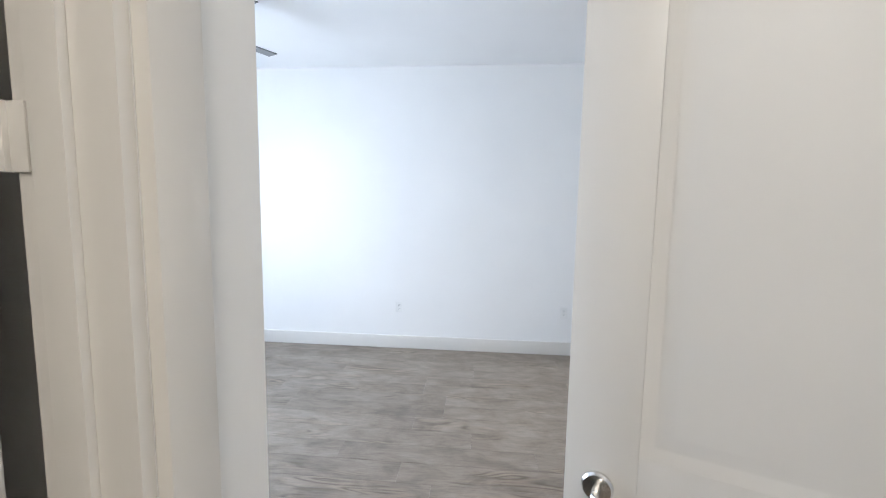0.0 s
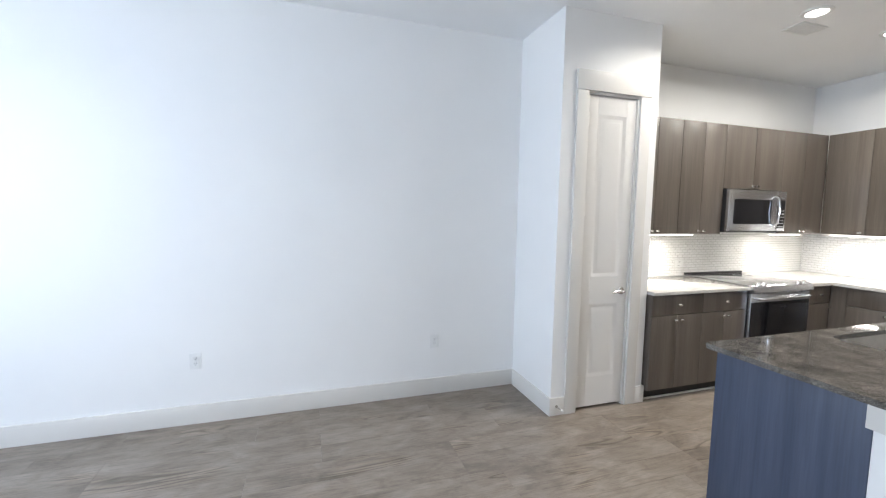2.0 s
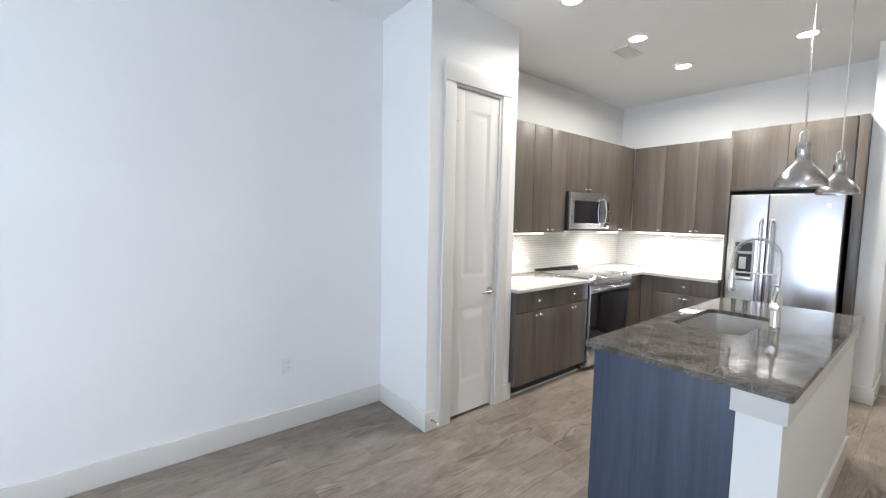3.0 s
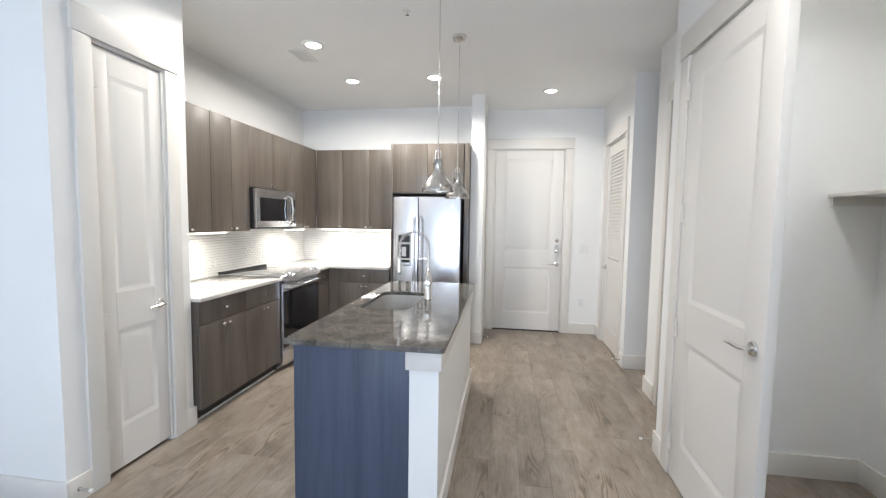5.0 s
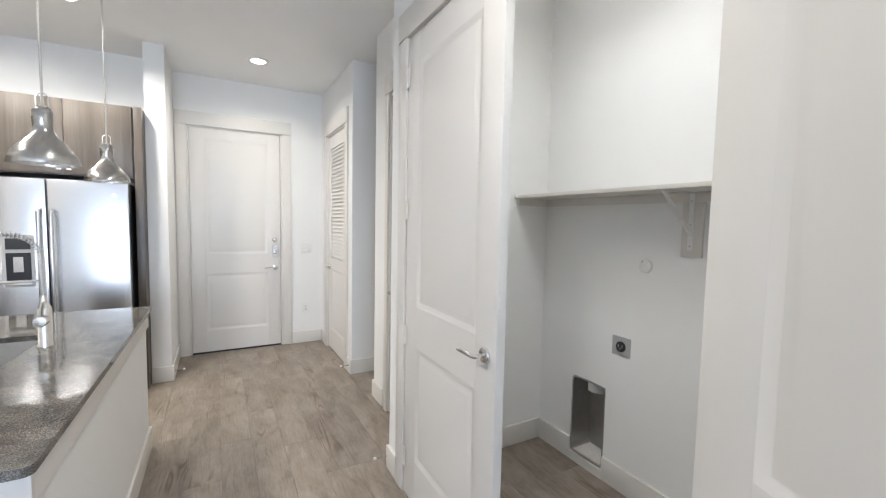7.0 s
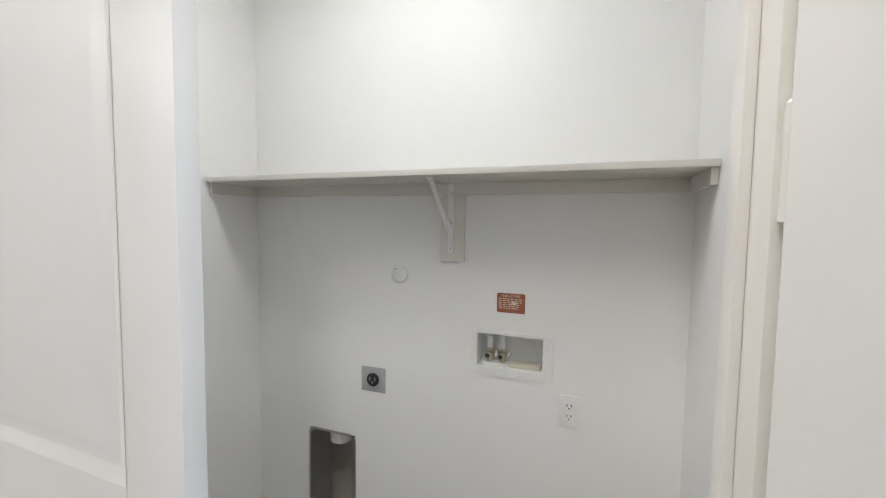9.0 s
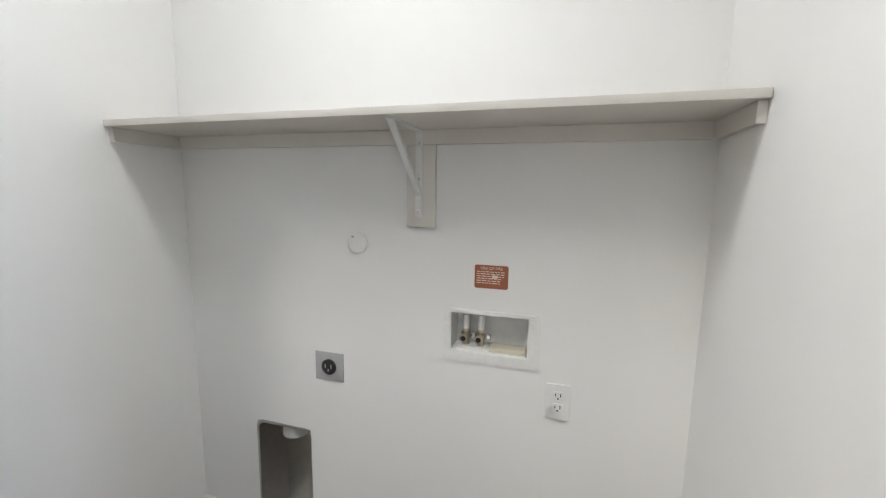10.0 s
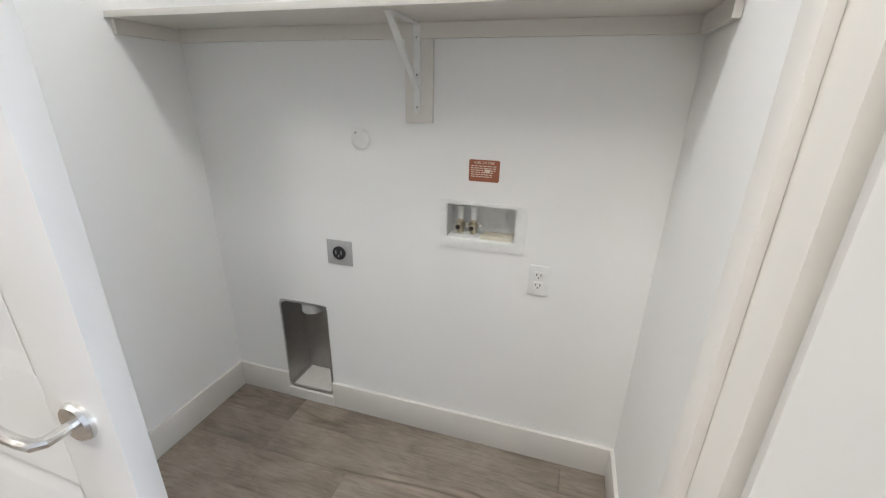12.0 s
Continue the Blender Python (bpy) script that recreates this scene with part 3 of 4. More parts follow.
def flush_light(x, y, label):
    d = thing("flush_light", (x, y, CEIL), label, "ceiling light")
    bm = bmesh.new()
    lathe(bm, [(0.15, -0.028), (0.155, -0.02), (0.155, 0.0)], (x, y, CEIL), "Z", 32)
    part("base", bm, PLASTIC, d)
    bm = bmesh.new()
    lathe(bm, [(0.02, -0.088), (0.08, -0.078), (0.125, -0.05), (0.14, -0.0285)], (x, y, CEIL), "Z", 32)
    part("diffuser", bm, FANGLOW, d)


flush_light(1.95, -0.05, "round white flush ceiling light in the closet, lit")
# fitting added out of view to go with the corridor's warm lamp
flush_light(0.45, -1.1, "unseen round white flush ceiling light added in the corridor, lit")

vent = thing("ceiling_vent", (3.795, 3.08, CEIL), "white rectangular ceiling air register", "vent")
part("frame", boxes((3.66, 3.93, 3.00, 3.02, CEIL - 0.008, CEIL), (3.66, 3.93, 3.14, 3.16, CEIL - 0.008, CEIL),
                    (3.66, 3.68, 3.02, 3.14, CEIL - 0.008, CEIL), (3.91, 3.93, 3.02, 3.14, CEIL - 0.008, CEIL), bev=0.002), PLASTIC, vent)
part("backing", boxes((3.68, 3.91, 3.02, 3.14, CEIL - 0.002, CEIL)), GREYPL, vent)
for i in range(7):
    y = 3.026 + i * 0.016
    bm = bmesh.new()
    prism(bm, [(y, CEIL - 0.003), (y + 0.002, CEIL - 0.002), (y + 0.012, CEIL - 0.009), (y + 0.010, CEIL - 0.010)], 3.68, 3.91, "YZ")
    part("slat", bm, PLASTIC, vent)

spr = thing("sprinkler", (3.14, 1.955, CEIL), "small white recessed ceiling fire sprinkler", "sprinkler")
bm = bmesh.new()
lathe(bm, [(0.012, -0.006), (0.034, -0.004), (0.036, 0.0)], (3.14, 1.955, CEIL), "Z", 20)
part("escutcheon", bm, PLASTIC, spr)
bm = bmesh.new()
lathe(bm, [(0.013, -0.030), (0.013, -0.027), (0.004, -0.026), (0.006, -0.006)], (3.14, 1.955, CEIL), "Z", 14)
part("deflector", bm, NICKEL, spr)

# ceiling fan
FX, FY = -1.62, 2.32
fan = thing("ceiling_fan", (FX, FY, CEIL), "ceiling fan with grey blades and a lit white globe", "ceiling fan")
bm = bmesh.new()
lathe(bm, [(0.065, 0.0), (0.065, -0.03), (0.03, -0.06), (0.012, -0.062)][::-1], (FX, FY, CEIL), "Z", 24)
part("canopy", bm, NICKEL, fan)
bm = bmesh.new()
tube(bm, [(FX, FY, CEIL - 0.05), (FX, FY, CEIL - 0.20)], 0.012, 12)
part("downrod", bm, NICKEL, fan)
bm = bmesh.new()
lathe(bm, [(0.095, -0.335), (0.11, -0.31), (0.11, -0.24), (0.07, -0.205), (0.02, -0.195)], (FX, FY, CEIL), "Z", 28)
part("motor", bm, NICKEL, fan)
bm = bmesh.new()
lathe(bm, [(0.02, -0.385), (0.07, -0.378), (0.10, -0.362), (0.105, -0.336)], (FX, FY, CEIL), "Z", 28)
part("globe", bm, FANGLOW, fan)
for k in range(4):
    a = radians(63 + 90 * k)
    bm = bmesh.new()
    n = 8
    top = []
    for i in range(n + 1):
        r = 0.10 + 0.535 * i / n
        w = 0.060 + 0.014 * i / n
        tip = 0.035 if i == n else 0.0
        for s in (-1, 1):
            rr = r - (tip if s < 0 else 0)
            x, y, z = rr, s * w, -0.285 + s * 0.010
            top.append((x, y, z))
    rot = Matrix.Rotation(a, 3, "Z")
    low = [bm.verts.new(rot @ Vector(p) + Vector((FX, FY, CEIL))) for p in top]
    high = [bm.verts.new(rot @ (Vector(p) + Vector((0, 0, 0.007))) + Vector((FX, FY, CEIL))) for p in top]
    for i in range(n):
        q = (2 * i, 2 * i + 1, 2 * i + 3, 2 * i + 2)
        bm.faces.new([low[j] for j in reversed(q)])
        bm.faces.new([high[j] for j in q])
        for u, v in ((2 * i, 2 * i + 2), (2 * i + 3, 2 * i + 1)):
            bm.faces.new((low[u], low[v], high[v], high[u]))
    bm.faces.new((low[0], high[0], high[1], low[1]))
    bm.faces.new((low[2 * n + 1], high[2 * n + 1], high[2 * n], low[2 * n]))
    part("blade", bm, FANBLADE, fan)

# ---------------------------------------------------------------- kitchen cabinets
UZ0, UZ1, UY, UX = 1.355, 2.352, 3.645, 5.205
FR = 0.019


def knob(parent, at, out):
    """Small round knob standing out along the vector out (x or y)."""
    x, y, z = at
    axis, s = ("Y", out[1]) if out[1] else ("X", out[0])
    bm = bmesh.new()
    lathe(bm, [(0.006, 0.0), (0.005, s * 0.012), (0.013, s * 0.017), (0.0145, s * 0.023), (0.011, s * 0.028), (0.003, s * 0.0295)], (x, y, z), axis, 16)
    for v in bm.verts:
        v.co.z = z + (v.co.z - z) * 0.72
        if axis == "Y":
            v.co.x = x + (v.co.x - x) * 1.4
        else:
            v.co.y = y + (v.co.y - y) * 1.4
    part("knob", bm, NICKEL, parent, "oval satin nickel knob")


def front_n(parent, name, x0, x1, z0, z1, y, knob_at=None):
    """A flat front facing -y, with its knob."""
    g = 0.002
    p = part(name, boxes((x0 + g, x1 - g, y, y + FR, z0 + g, z1 - g), bev=0.0012), WOOD, parent)
    if knob_at:
        knob(p, (knob_at[0], y, knob_at[1]), (0, -1))


def front_e(parent, name, y0, y1, z0, z1, x, knob_at=None):
    """A flat front facing -x, with its knob."""
    g = 0.002
    p = part(name, boxes((x, x + FR, y0 + g, y1 - g, z0 + g, z1 - g), bev=0.0012), WOOD, parent)
    if knob_at:
        knob(p, (x, knob_at[0], knob_at[1]), (-1, 0))


def upper_n(x0, x1, z0, label, doors=2):
    c = thing("upper_cabinet", ((x0 + x1) / 2, 3.82, z0), label, "cabinet", "upper kitchen cabinets")
    # body coloured dark so the door gaps look shaded
    part("body", boxes((x0, x1, UY + FR + 0.001, 3.998, z0 + 0.004, UZ1 - 0.002)), GAPKICK, c)
    w = (x1 - x0) / doors
    for i in range(doors):
        kx = x0 + w - 0.030 if i == 0 else x0 + w + 0.030
        front_n(c, "door", x0 + i * w, x0 + (i + 1) * w, z0, UZ1, UY, (kx, z0 + 0.028))
    return c


UL = "grey-brown wood-grain wall cabinet with flat doors"
upper_n(2.765, 3.30, UZ0, UL)
upper_n(3.30, 3.815, UZ0, UL)
upper_n(3.815, 4.575, 1.775, "short grey-brown wood-grain cabinet above the microwave")
upper_n(4.575, 5.205, UZ0, UL)


def upper_e(y0, y1, doors, label):
    c = thing("upper_cabinet", (5.38, (y0 + y1) / 2, UZ0), label, "cabinet", "upper kitchen cabinets")
    # dark body colour again supplies the shade in the door gaps
    part("body", boxes((UX + FR + 0.001, 5.553, y0, y1, UZ0 + 0.004, UZ1 - 0.002)), GAPKICK, c)
    w = (y1 - y0) / doors
    for i in range(doors):
        if doors == 1:
            ky = y0 + 0.03
        else:
            ky = y0 + w - 0.03 if i == 0 else y0 + w + 0.03
        front_e(c, "door", y0 + i * w, y0 + (i + 1) * w, UZ0, UZ1, UX, (ky, UZ0 + 0.028))
    return c


upper_e(3.29, 3.643, 1, UL)
upper_e(2.60, 3.29, 2, UL)

# tall surround of the refrigerator
FGY0, FGY1, FGX = 1.655, 2.585, 4.955
sur = thing("refrigerator_cabinet", (5.2, 2.1, 1.78), "grey-brown wood-grain cabinet above the refrigerator", "cabinet", "upper kitchen cabinets")
part("body", boxes((FGX + FR, 5.553, FGY0 + 0.06, FGY1 - 0.022, 1.79, 2.366)), WOOD, sur)
front_e(sur, "door", 2.145, 2.565, 1.80, 2.37, FGX, (2.175, 1.83))
front_e(sur, "door", 1.72, 2.145, 1.80, 2.37, FGX, (2.115, 1.83))
part("side_panel", boxes((FGX, 5.553, FGY1 - 0.020, FGY1, 0.0, 2.37), bev=0.001), WOOD, sur)
part("side_panel", boxes((FGX, 5.553, FGY0, FGY0 + 0.055, 0.0, 2.37), bev=0.001), WOOD, sur)

CT, CTH = 0.914, 0.027
LY, LX = 3.345, 4.905
TOE = 0.10


def lower_n(x0, x1, label, doors=2):
    c = thing("base_cabinet", ((x0 + x1) / 2, 3.7, 0), label, "cabinet", "base kitchen cabinets")
    part("body", boxes((x0, x1, LY + FR + 0.001, 3.998, TOE, CT - CTH - 0.001)), WOOD, c)
    part("toe_kick", boxes((x0, x1, LY + 0.075, LY + 0.09, 0.0, TOE)), GAPKICK, c)
    part("shoe_strip", boxes((x0, x1, LY + 0.062, LY + 0.074, 0.0, 0.014), bev=0.002), TRIM, c, "pale strip along the floor")
    front_n(c, "drawer_front", x0, x1, 0.715, CT - CTH - 0.006, LY, ((x0 + x1) / 2, 0.80))
    w = (x1 - x0) / doors
    for i in range(doors):
        kx = x0 + w - 0.030 if i == 0 else x0 + w + 0.030
        front_n(c, "door", x0 + i * w, x0 + (i + 1) * w, TOE, 0.713, LY, (kx, 0.675))
    return c


LL = "grey-brown wood-grain base cabinet with a drawer and flat doors"
lower_n(2.768, 3.30, LL)
lower_n(3.30, 3.805, LL)
lower_n(4.575, 4.90, "narrow grey-brown wood-grain base cabinet beside the range", 1)
c = thing("base_cabinet", (5.2, 2.95, 0), "grey-brown wood-grain base cabinet beside the refrigerator", "cabinet", "base kitchen cabinets")
part("body", boxes((LX + FR + 0.001, 5.553, 2.588, 3.997, TOE, CT - CTH - 0.001)), WOOD, c)
part("toe_kick", boxes((LX + 0.075, LX + 0.09, 2.588, 3.42, 0.0, TOE)), GAPKICK, c)
front_e(c, "drawer_front", 2.59, 3.22, 0.715, CT - CTH - 0.006, LX, (2.90, 0.80))
front_e(c, "door", 2.59, 2.905, TOE, 0.713, LX, (2.875, 0.675))
front_e(c, "door", 2.905, 3.22, TOE, 0.713, LX, (2.935, 0.675))
part("filler", boxes((LX + 0.004, LX + FR, 3.222, 3.342, TOE, CT - CTH - 0.006)), WOOD, c)

# counters
solid("countertop", boxes((2.752, 3.805, LY - 0.028, 3.996, CT - CTH, CT), bev=0.003), PALESTONE, "pale grey speckled stone countertop beside the range", "countertop")
bm = bmesh.new()
prism(bm, [(4.575, 3.996), (4.575, LY - 0.028), (LX - 0.028, LY - 0.028), (LX - 0.028, 2.588), (5.551, 2.588), (5.551, 3.996)], CT - CTH, CT)
solid("countertop", bm, PALESTONE, "pale grey speckled stone corner countertop", "countertop")


def brick_tiles(name, origin, along, length, z0, z1, out, label):
    """Small elongated glazed tiles in running bond over grout, as one surface."""
    back = bmesh.new()
    tiles = bmesh.new()
    w, h, g, d = 0.062, 0.026, 0.0022, 0.006
    rows = int((z1 - z0) / h)
    rnd = random.Random(5)
    a = Vector(along)
    o = Vector(out)
    for r in range(rows + 1):
        za, zb = z0 + r * h + g / 2, min(z0 + (r + 1) * h - g / 2, z1)
        if zb - za < 0.004:
            continue
        s = -(r % 2) * w / 2
        while s < length:
            u0, u1 = max(s + g / 2, 0), min(s + w - g / 2, length)
            s += w
            if u1 - u0 < 0.006:
                continue
            dd = d + rnd.uniform(-0.0012, 0.0012)
            tilt = rnd.uniform(-0.0009, 0.0009)
            e = 0.0022
            lo = [Vector(origin) + a * u + Vector((0, 0, z)) + o * 0.002 for u, z in ((u0, za), (u1, za), (u1, zb), (u0, zb))]
            hi = [Vector(origin) + a * u + Vector((0, 0, z)) + o * (dd + (tilt if k < 2 else -tilt)) for k, (u, z) in
                  enumerate(((u0 + e, za + e), (u1 - e, za + e), (u1 - e, zb - e), (u0 + e, zb - e)))]
            L = [tiles.verts.new(p) for p in lo]
            H = [tiles.verts.new(p) for p in hi]
            tiles.faces.new(H)
            for i in range(4):
                j = (i + 1) % 4
                tiles.faces.new((L[i], L[j], H[j], H[i]))
    p0, p1 = Vector(origin), Vector(origin) + a * length
    q = [p0 + o * 0.0005, p1 + o * 0.0005, p1 + o * 0.0035, p0 + o * 0.0035]
    lo = [back.verts.new((v.x, v.y, z0)) for v in q]
    hi = [back.verts.new((v.x, v.y, z1)) for v in q]
    back.faces.new(lo)
    back.faces.new(hi)
    for i in range(4):
        j = (i + 1) % 4
        back.faces.new((lo[i], lo[j], hi[j], hi[i]))
    t = structure(name, back, GROUT, label)
    tl = part("tile", tiles, TILE, t, "small glossy white brick tiles")
    tagged(tl, "", "", "", "stuff")


brick_tiles("backsplash", (2.752, 4.0, 0), (1, 0, 0), 2.80, CT + 0.001, UZ0 - 0.002, (0, -1, 0), "glossy white brick-tile backsplash")
brick_tiles("backsplash", (5.555, 2.588, 0), (0, 1, 0), 1.40, CT + 0.001, UZ0 - 0.002, (-1, 0, 0), "glossy white brick-tile backsplash")

# strip lights under the wall cabinets
for ux, uy, sx, sy in UNDER:
    s = thing("strip_light", (ux, uy, UZ0), "slim lit strip light under the wall cabinet", "strip light", "under-cabinet lights")
    part("housing", boxes((ux - sx / 2 - 0.01, ux + sx / 2 + 0.01, uy - sy / 2 - 0.01, uy + sy / 2 + 0.01, UZ0 - 0.008, UZ0)), PLASTIC, s)
    part("diffuser", boxes((ux - sx / 2, ux + sx / 2, uy - sy / 2, uy + sy / 2, UZ0 - 0.0115, UZ0 - 0.0085)), STRIPGLOW, s)


def outlet(loc, facing, label="white wall outlet cover plate", wide=0.072, high=0.115, sockets=2, name="wall_outlet", cat="outlet", switch=False):
    """Cover plate in local XZ, looking to local +y."""
    turn = {"+y": 0, "-y": 180, "-x": 90, "+x": -90}[facing]
    o = local_thing(name, pose(*loc, 0, 0, turn), label, cat)
    part("plate", boxes((-wide / 2, wide / 2, 0.0, 0.006, -high / 2, high / 2), bev=0.0025), PLASTIC, o)
    if switch:
        for k in range(switch):
            x = (k - (switch - 1) / 2) * 0.046
            part("rocker", boxes((x - 0.016, x + 0.016, 0.006, 0.010, -0.033, 0.033), bev=0.002), PLASTIC, o)
        return o
    for s in range(sockets):
        z = (s - (sockets - 1) / 2) * 0.039
        bm = bmesh.new()
        prism(bm, rounded(-0.017, 0.017, z - 0.0145, z + 0.0145, 0.007, 4), 0.006, 0.0085, "XZ")
        f = part("socket", bm, PLASTIC, o)
        # slots are not cut; black bars paint the dark inside them
        part("slots", boxes((-0.009, -0.006, 0.0083, 0.0089, z - 0.001, z + 0.009), (0.006, 0.009, 0.0083, 0.0089, z, z + 0.008),
                            (-0.0025, 0.0025, 0.0083, 0.0089, z - 0.010, z - 0.005)), BLACK, f)
    return o


outlet((3.73, 3.993, 1.035), "-y", "white outlet plate on the tiled backsplash", 0.115, 0.072)
outlet((4.69, 3.993, 1.06), "-y", "white outlet plate on the tiled backsplash")
outlet((5.548, 2.85, 1.04), "-x", "white outlet plate on the tiled backsplash", 0.115, 0.072)
outlet((-2.37, 4.0, 0.452), "-y")
outlet((-0.575, 4.0, 0.452), "-y")
outlet((1.165, 4.0, 0.452), "-y")
outlet((XE, 0.20, 1.14), "-x", "white double light switch beside the entry door", 0.118, 0.115, 2, "light_switch", "switch", 2)
outlet((XE, 0.21, 0.42), "-x")

# ---------------------------------------------------------------- range
RX0, RX1 = 3.812, 4.568
rg = thing("range", (4.19, 3.65, 0), "stainless steel slide-in electric range with a glass cooktop", "range")
part("body", boxes((RX0, RX1, 3.36, 3.985, 0.03, 0.905)), STEEL, rg)
part("kick", boxes((RX0 + 0.02, RX1 - 0.02, 3.42, 3.44, 0.0, 0.03)), BLACK, rg)
bm = bmesh.new()
box(bm, RX0 - 0.008, RX1 + 0.008, 3.345, 3.990, 0.916, 0.926, 0.003)
part("cooktop", bm, COOKTOP, rg, "glossy glass cooktop, backsplash reflection greyed into its colour")
part("back_trim", boxes((RX0 - 0.008, RX1 + 0.008, 3.955, 3.988, 0.926, 0.945), bev=0.003), BLACK, rg, "dark rear vent trim")
for ex, ey, er in ((3.99, 3.50, 0.10), (4.38, 3.52, 0.115), (3.99, 3.80, 0.08), (4.38, 3.80, 0.09)):
    bm = bmesh.new()
    lathe(bm, [(er, 0.9262), (er, 0.9266), (er - 0.003, 0.9266), (er - 0.003, 0.9262)], (ex, ey, 0), "Z", 40, False)
    part("burner_ring", bm, GREYPL, rg)
bm = bmesh.new()
prism(bm, [(3.345, 0.926), (3.300, 0.915), (3.292, 0.865), (3.345, 0.860)], RX0, RX1, "YZ")
part("control_panel", bm, STEEL, rg)
for kx in (3.90, 3.97, 4.41, 4.48):
    bm = bmesh.new()
    lathe(bm, [(0.019, 0.920), (0.019, 0.940), (0.015, 0.948), (0.004, 0.949)], (kx, 3.325, 0), "Z", 18)
    part("control_knob", bm, CHROME, rg, "bright metal control knob")
od = part("oven_door", boxes((RX0 + 0.004, RX1 - 0.004, 3.318, 3.358, 0.215, 0.852), bev=0.004), STEEL, rg)
part("window", boxes((RX0 + 0.008, RX1 - 0.008, 3.314, 3.3185, 0.225, 0.775), bev=0.001), BLACKGL, od, "black oven window")
bm = bmesh.new()
tube(bm, [(RX0 + 0.05, 3.318, 0.812), (RX0 + 0.055, 3.285, 0.812), (RX0 + 0.075, 3.275, 0.812), (RX1 - 0.075, 3.275, 0.812), (RX1 - 0.055, 3.285, 0.812), (RX1 - 0.05, 3.318, 0.812)], 0.0115, 12)
part("handle", bm, STEEL, od)
part("drawer", boxes((RX0 + 0.004, RX1 - 0.004, 3.322, 3.358, 0.045, 0.208), bev=0.004), STEEL, rg)

# ---------------------------------------------------------------- microwave
mw = thing("microwave", (4.19, 3.8, 1.375), "stainless steel over-the-range microwave with a dark window", "microwave")
MX0, MX1, MZ0, MZ1, MY = 3.822, 4.572, 1.375, 1.765, 3.585
part("body", boxes((MX0, MX1, MY + 0.03, 3.985, MZ0, MZ1)), BLACK, mw)
md = part("door", boxes((MX0, MX1 - 0.125, MY, MY + 0.029, MZ0 + 0.012, MZ1), bev=0.004), STEEL, mw)
bm = bmesh.new()
prism(bm, rounded(MX0 + 0.065, MX1 - 0.20, MZ0 + 0.075, MZ1 - 0.085, 0.012), MY - 0.002, MY + 0.003, "XZ")
part("window", bm, BLACKGL, md, "black glass window")
bm = bmesh.new()
hx = MX1 - 0.155
tube(bm, [(hx, MY, MZ0 + 0.06), (hx, MY - 0.035, MZ0 + 0.085), (hx, MY - 0.048, (MZ0 + MZ1) / 2), (hx, MY - 0.035, MZ1 - 0.075), (hx, MY, MZ1 - 0.05)], 0.010, 10)
part("handle", bm, CHROME, md)
cp = part("control_panel", boxes((MX1 - 0.123, MX1, MY, MY + 0.029, MZ0 + 0.012, MZ1), bev=0.004), STEEL, mw)
part("keypad", boxes((MX1 - 0.105, MX1 - 0.018, MY - 0.002, MY + 0.002, MZ0 + 0.04, MZ1 - 0.085)), BLACKGL, cp)
keys = bmesh.new()
for i in range(6):
    for j in range(3):
        box(keys, MX1 - 0.097 + j * 0.026, MX1 - 0.080 + j * 0.026, MY - 0.0028, MY - 0.0019, MZ0 + 0.05 + i * 0.030, MZ0 + 0.058 + i * 0.030)
tagged(part("key_marks", keys, GREYPL, cp), "", "", "", "stuff")
part("vent_grille", boxes((MX0 + 0.06, MX1 - 0.06, 3.62, 3.72, MZ0 - 0.006, MZ0)), GREYPL, mw)

# ---------------------------------------------------------------- refrigerator
fx = 4.815
fr = thing("refrigerator", (5.15, 2.1, 0), "stainless steel side-by-side refrigerator with an ice dispenser", "refrigerator")
R0, R1, RS, RZ = 1.735, 2.515, 2.222, 1.745
part("body", boxes((fx + 0.07, 5.545, R0, R1, 0.02, RZ - 0.012)), BLACK, fr)
part("grille", boxes((fx + 0.05, fx + 0.07, R0, R1, 0.0, 0.09)), BLACK, fr)
da = part("door", boxes((fx, fx + 0.064, R0, RS - 0.003, 0.10, RZ), bev=0.010), STEEL, fr)
db = part("door", boxes((fx, fx + 0.064, RS + 0.003, R1, 0.10, RZ), bev=0.010), STEEL, fr)
for dd, y in ((da, RS - 0.035), (db, RS + 0.035)):
    bm = bmesh.new()
    tube(bm, [(fx, y, 0.62), (fx - 0.045, y, 0.64), (fx - 0.052, y, 0.68), (fx - 0.052, y, 1.46), (fx - 0.045, y, 1.50), (fx, y, 1.52)], 0.013, 10)
    part("handle", bm, STEEL, dd)
bm = bmesh.new()
prism(bm, rounded(RS + 0.075, R1 - 0.045, 0.95, 1.33, 0.012), fx - 0.004, fx + 0.002, "YZ")
dp = part("dispenser", bm, GREYPL, db, "grey dispenser surround")
# no recess: a flat black plate gives the cavity's darkness
part("niche", boxes((fx - 0.006, fx - 0.0035, RS + 0.095, R1 - 0.065, 0.99, 1.20)), BLACKGL, dp, "flat black plate in place of the dispenser's dark cavity")
part("display", boxes((fx - 0.006, fx - 0.0035, RS + 0.095, R1 - 0.065, 1.225, 1.305)), BLACK, dp)
part("paddle", boxes((fx - 0.012, fx - 0.006, RS + 0.135, R1 - 0.105, 1.06, 1.17), bev=0.002), GREYPL, dp)
part("drip_tray", boxes((fx - 0.022, fx - 0.0035, RS + 0.09, R1 - 0.06, 0.965, 0.98), bev=0.002), STEEL, dp)
bm = bmesh.new()
lathe(bm, [(0.013, 0.0), (0.013, -0.003)], (fx, R0 + 0.09, 1.64), "X", 18)
part("badge", bm, CHROME, da, "small round plain badge")

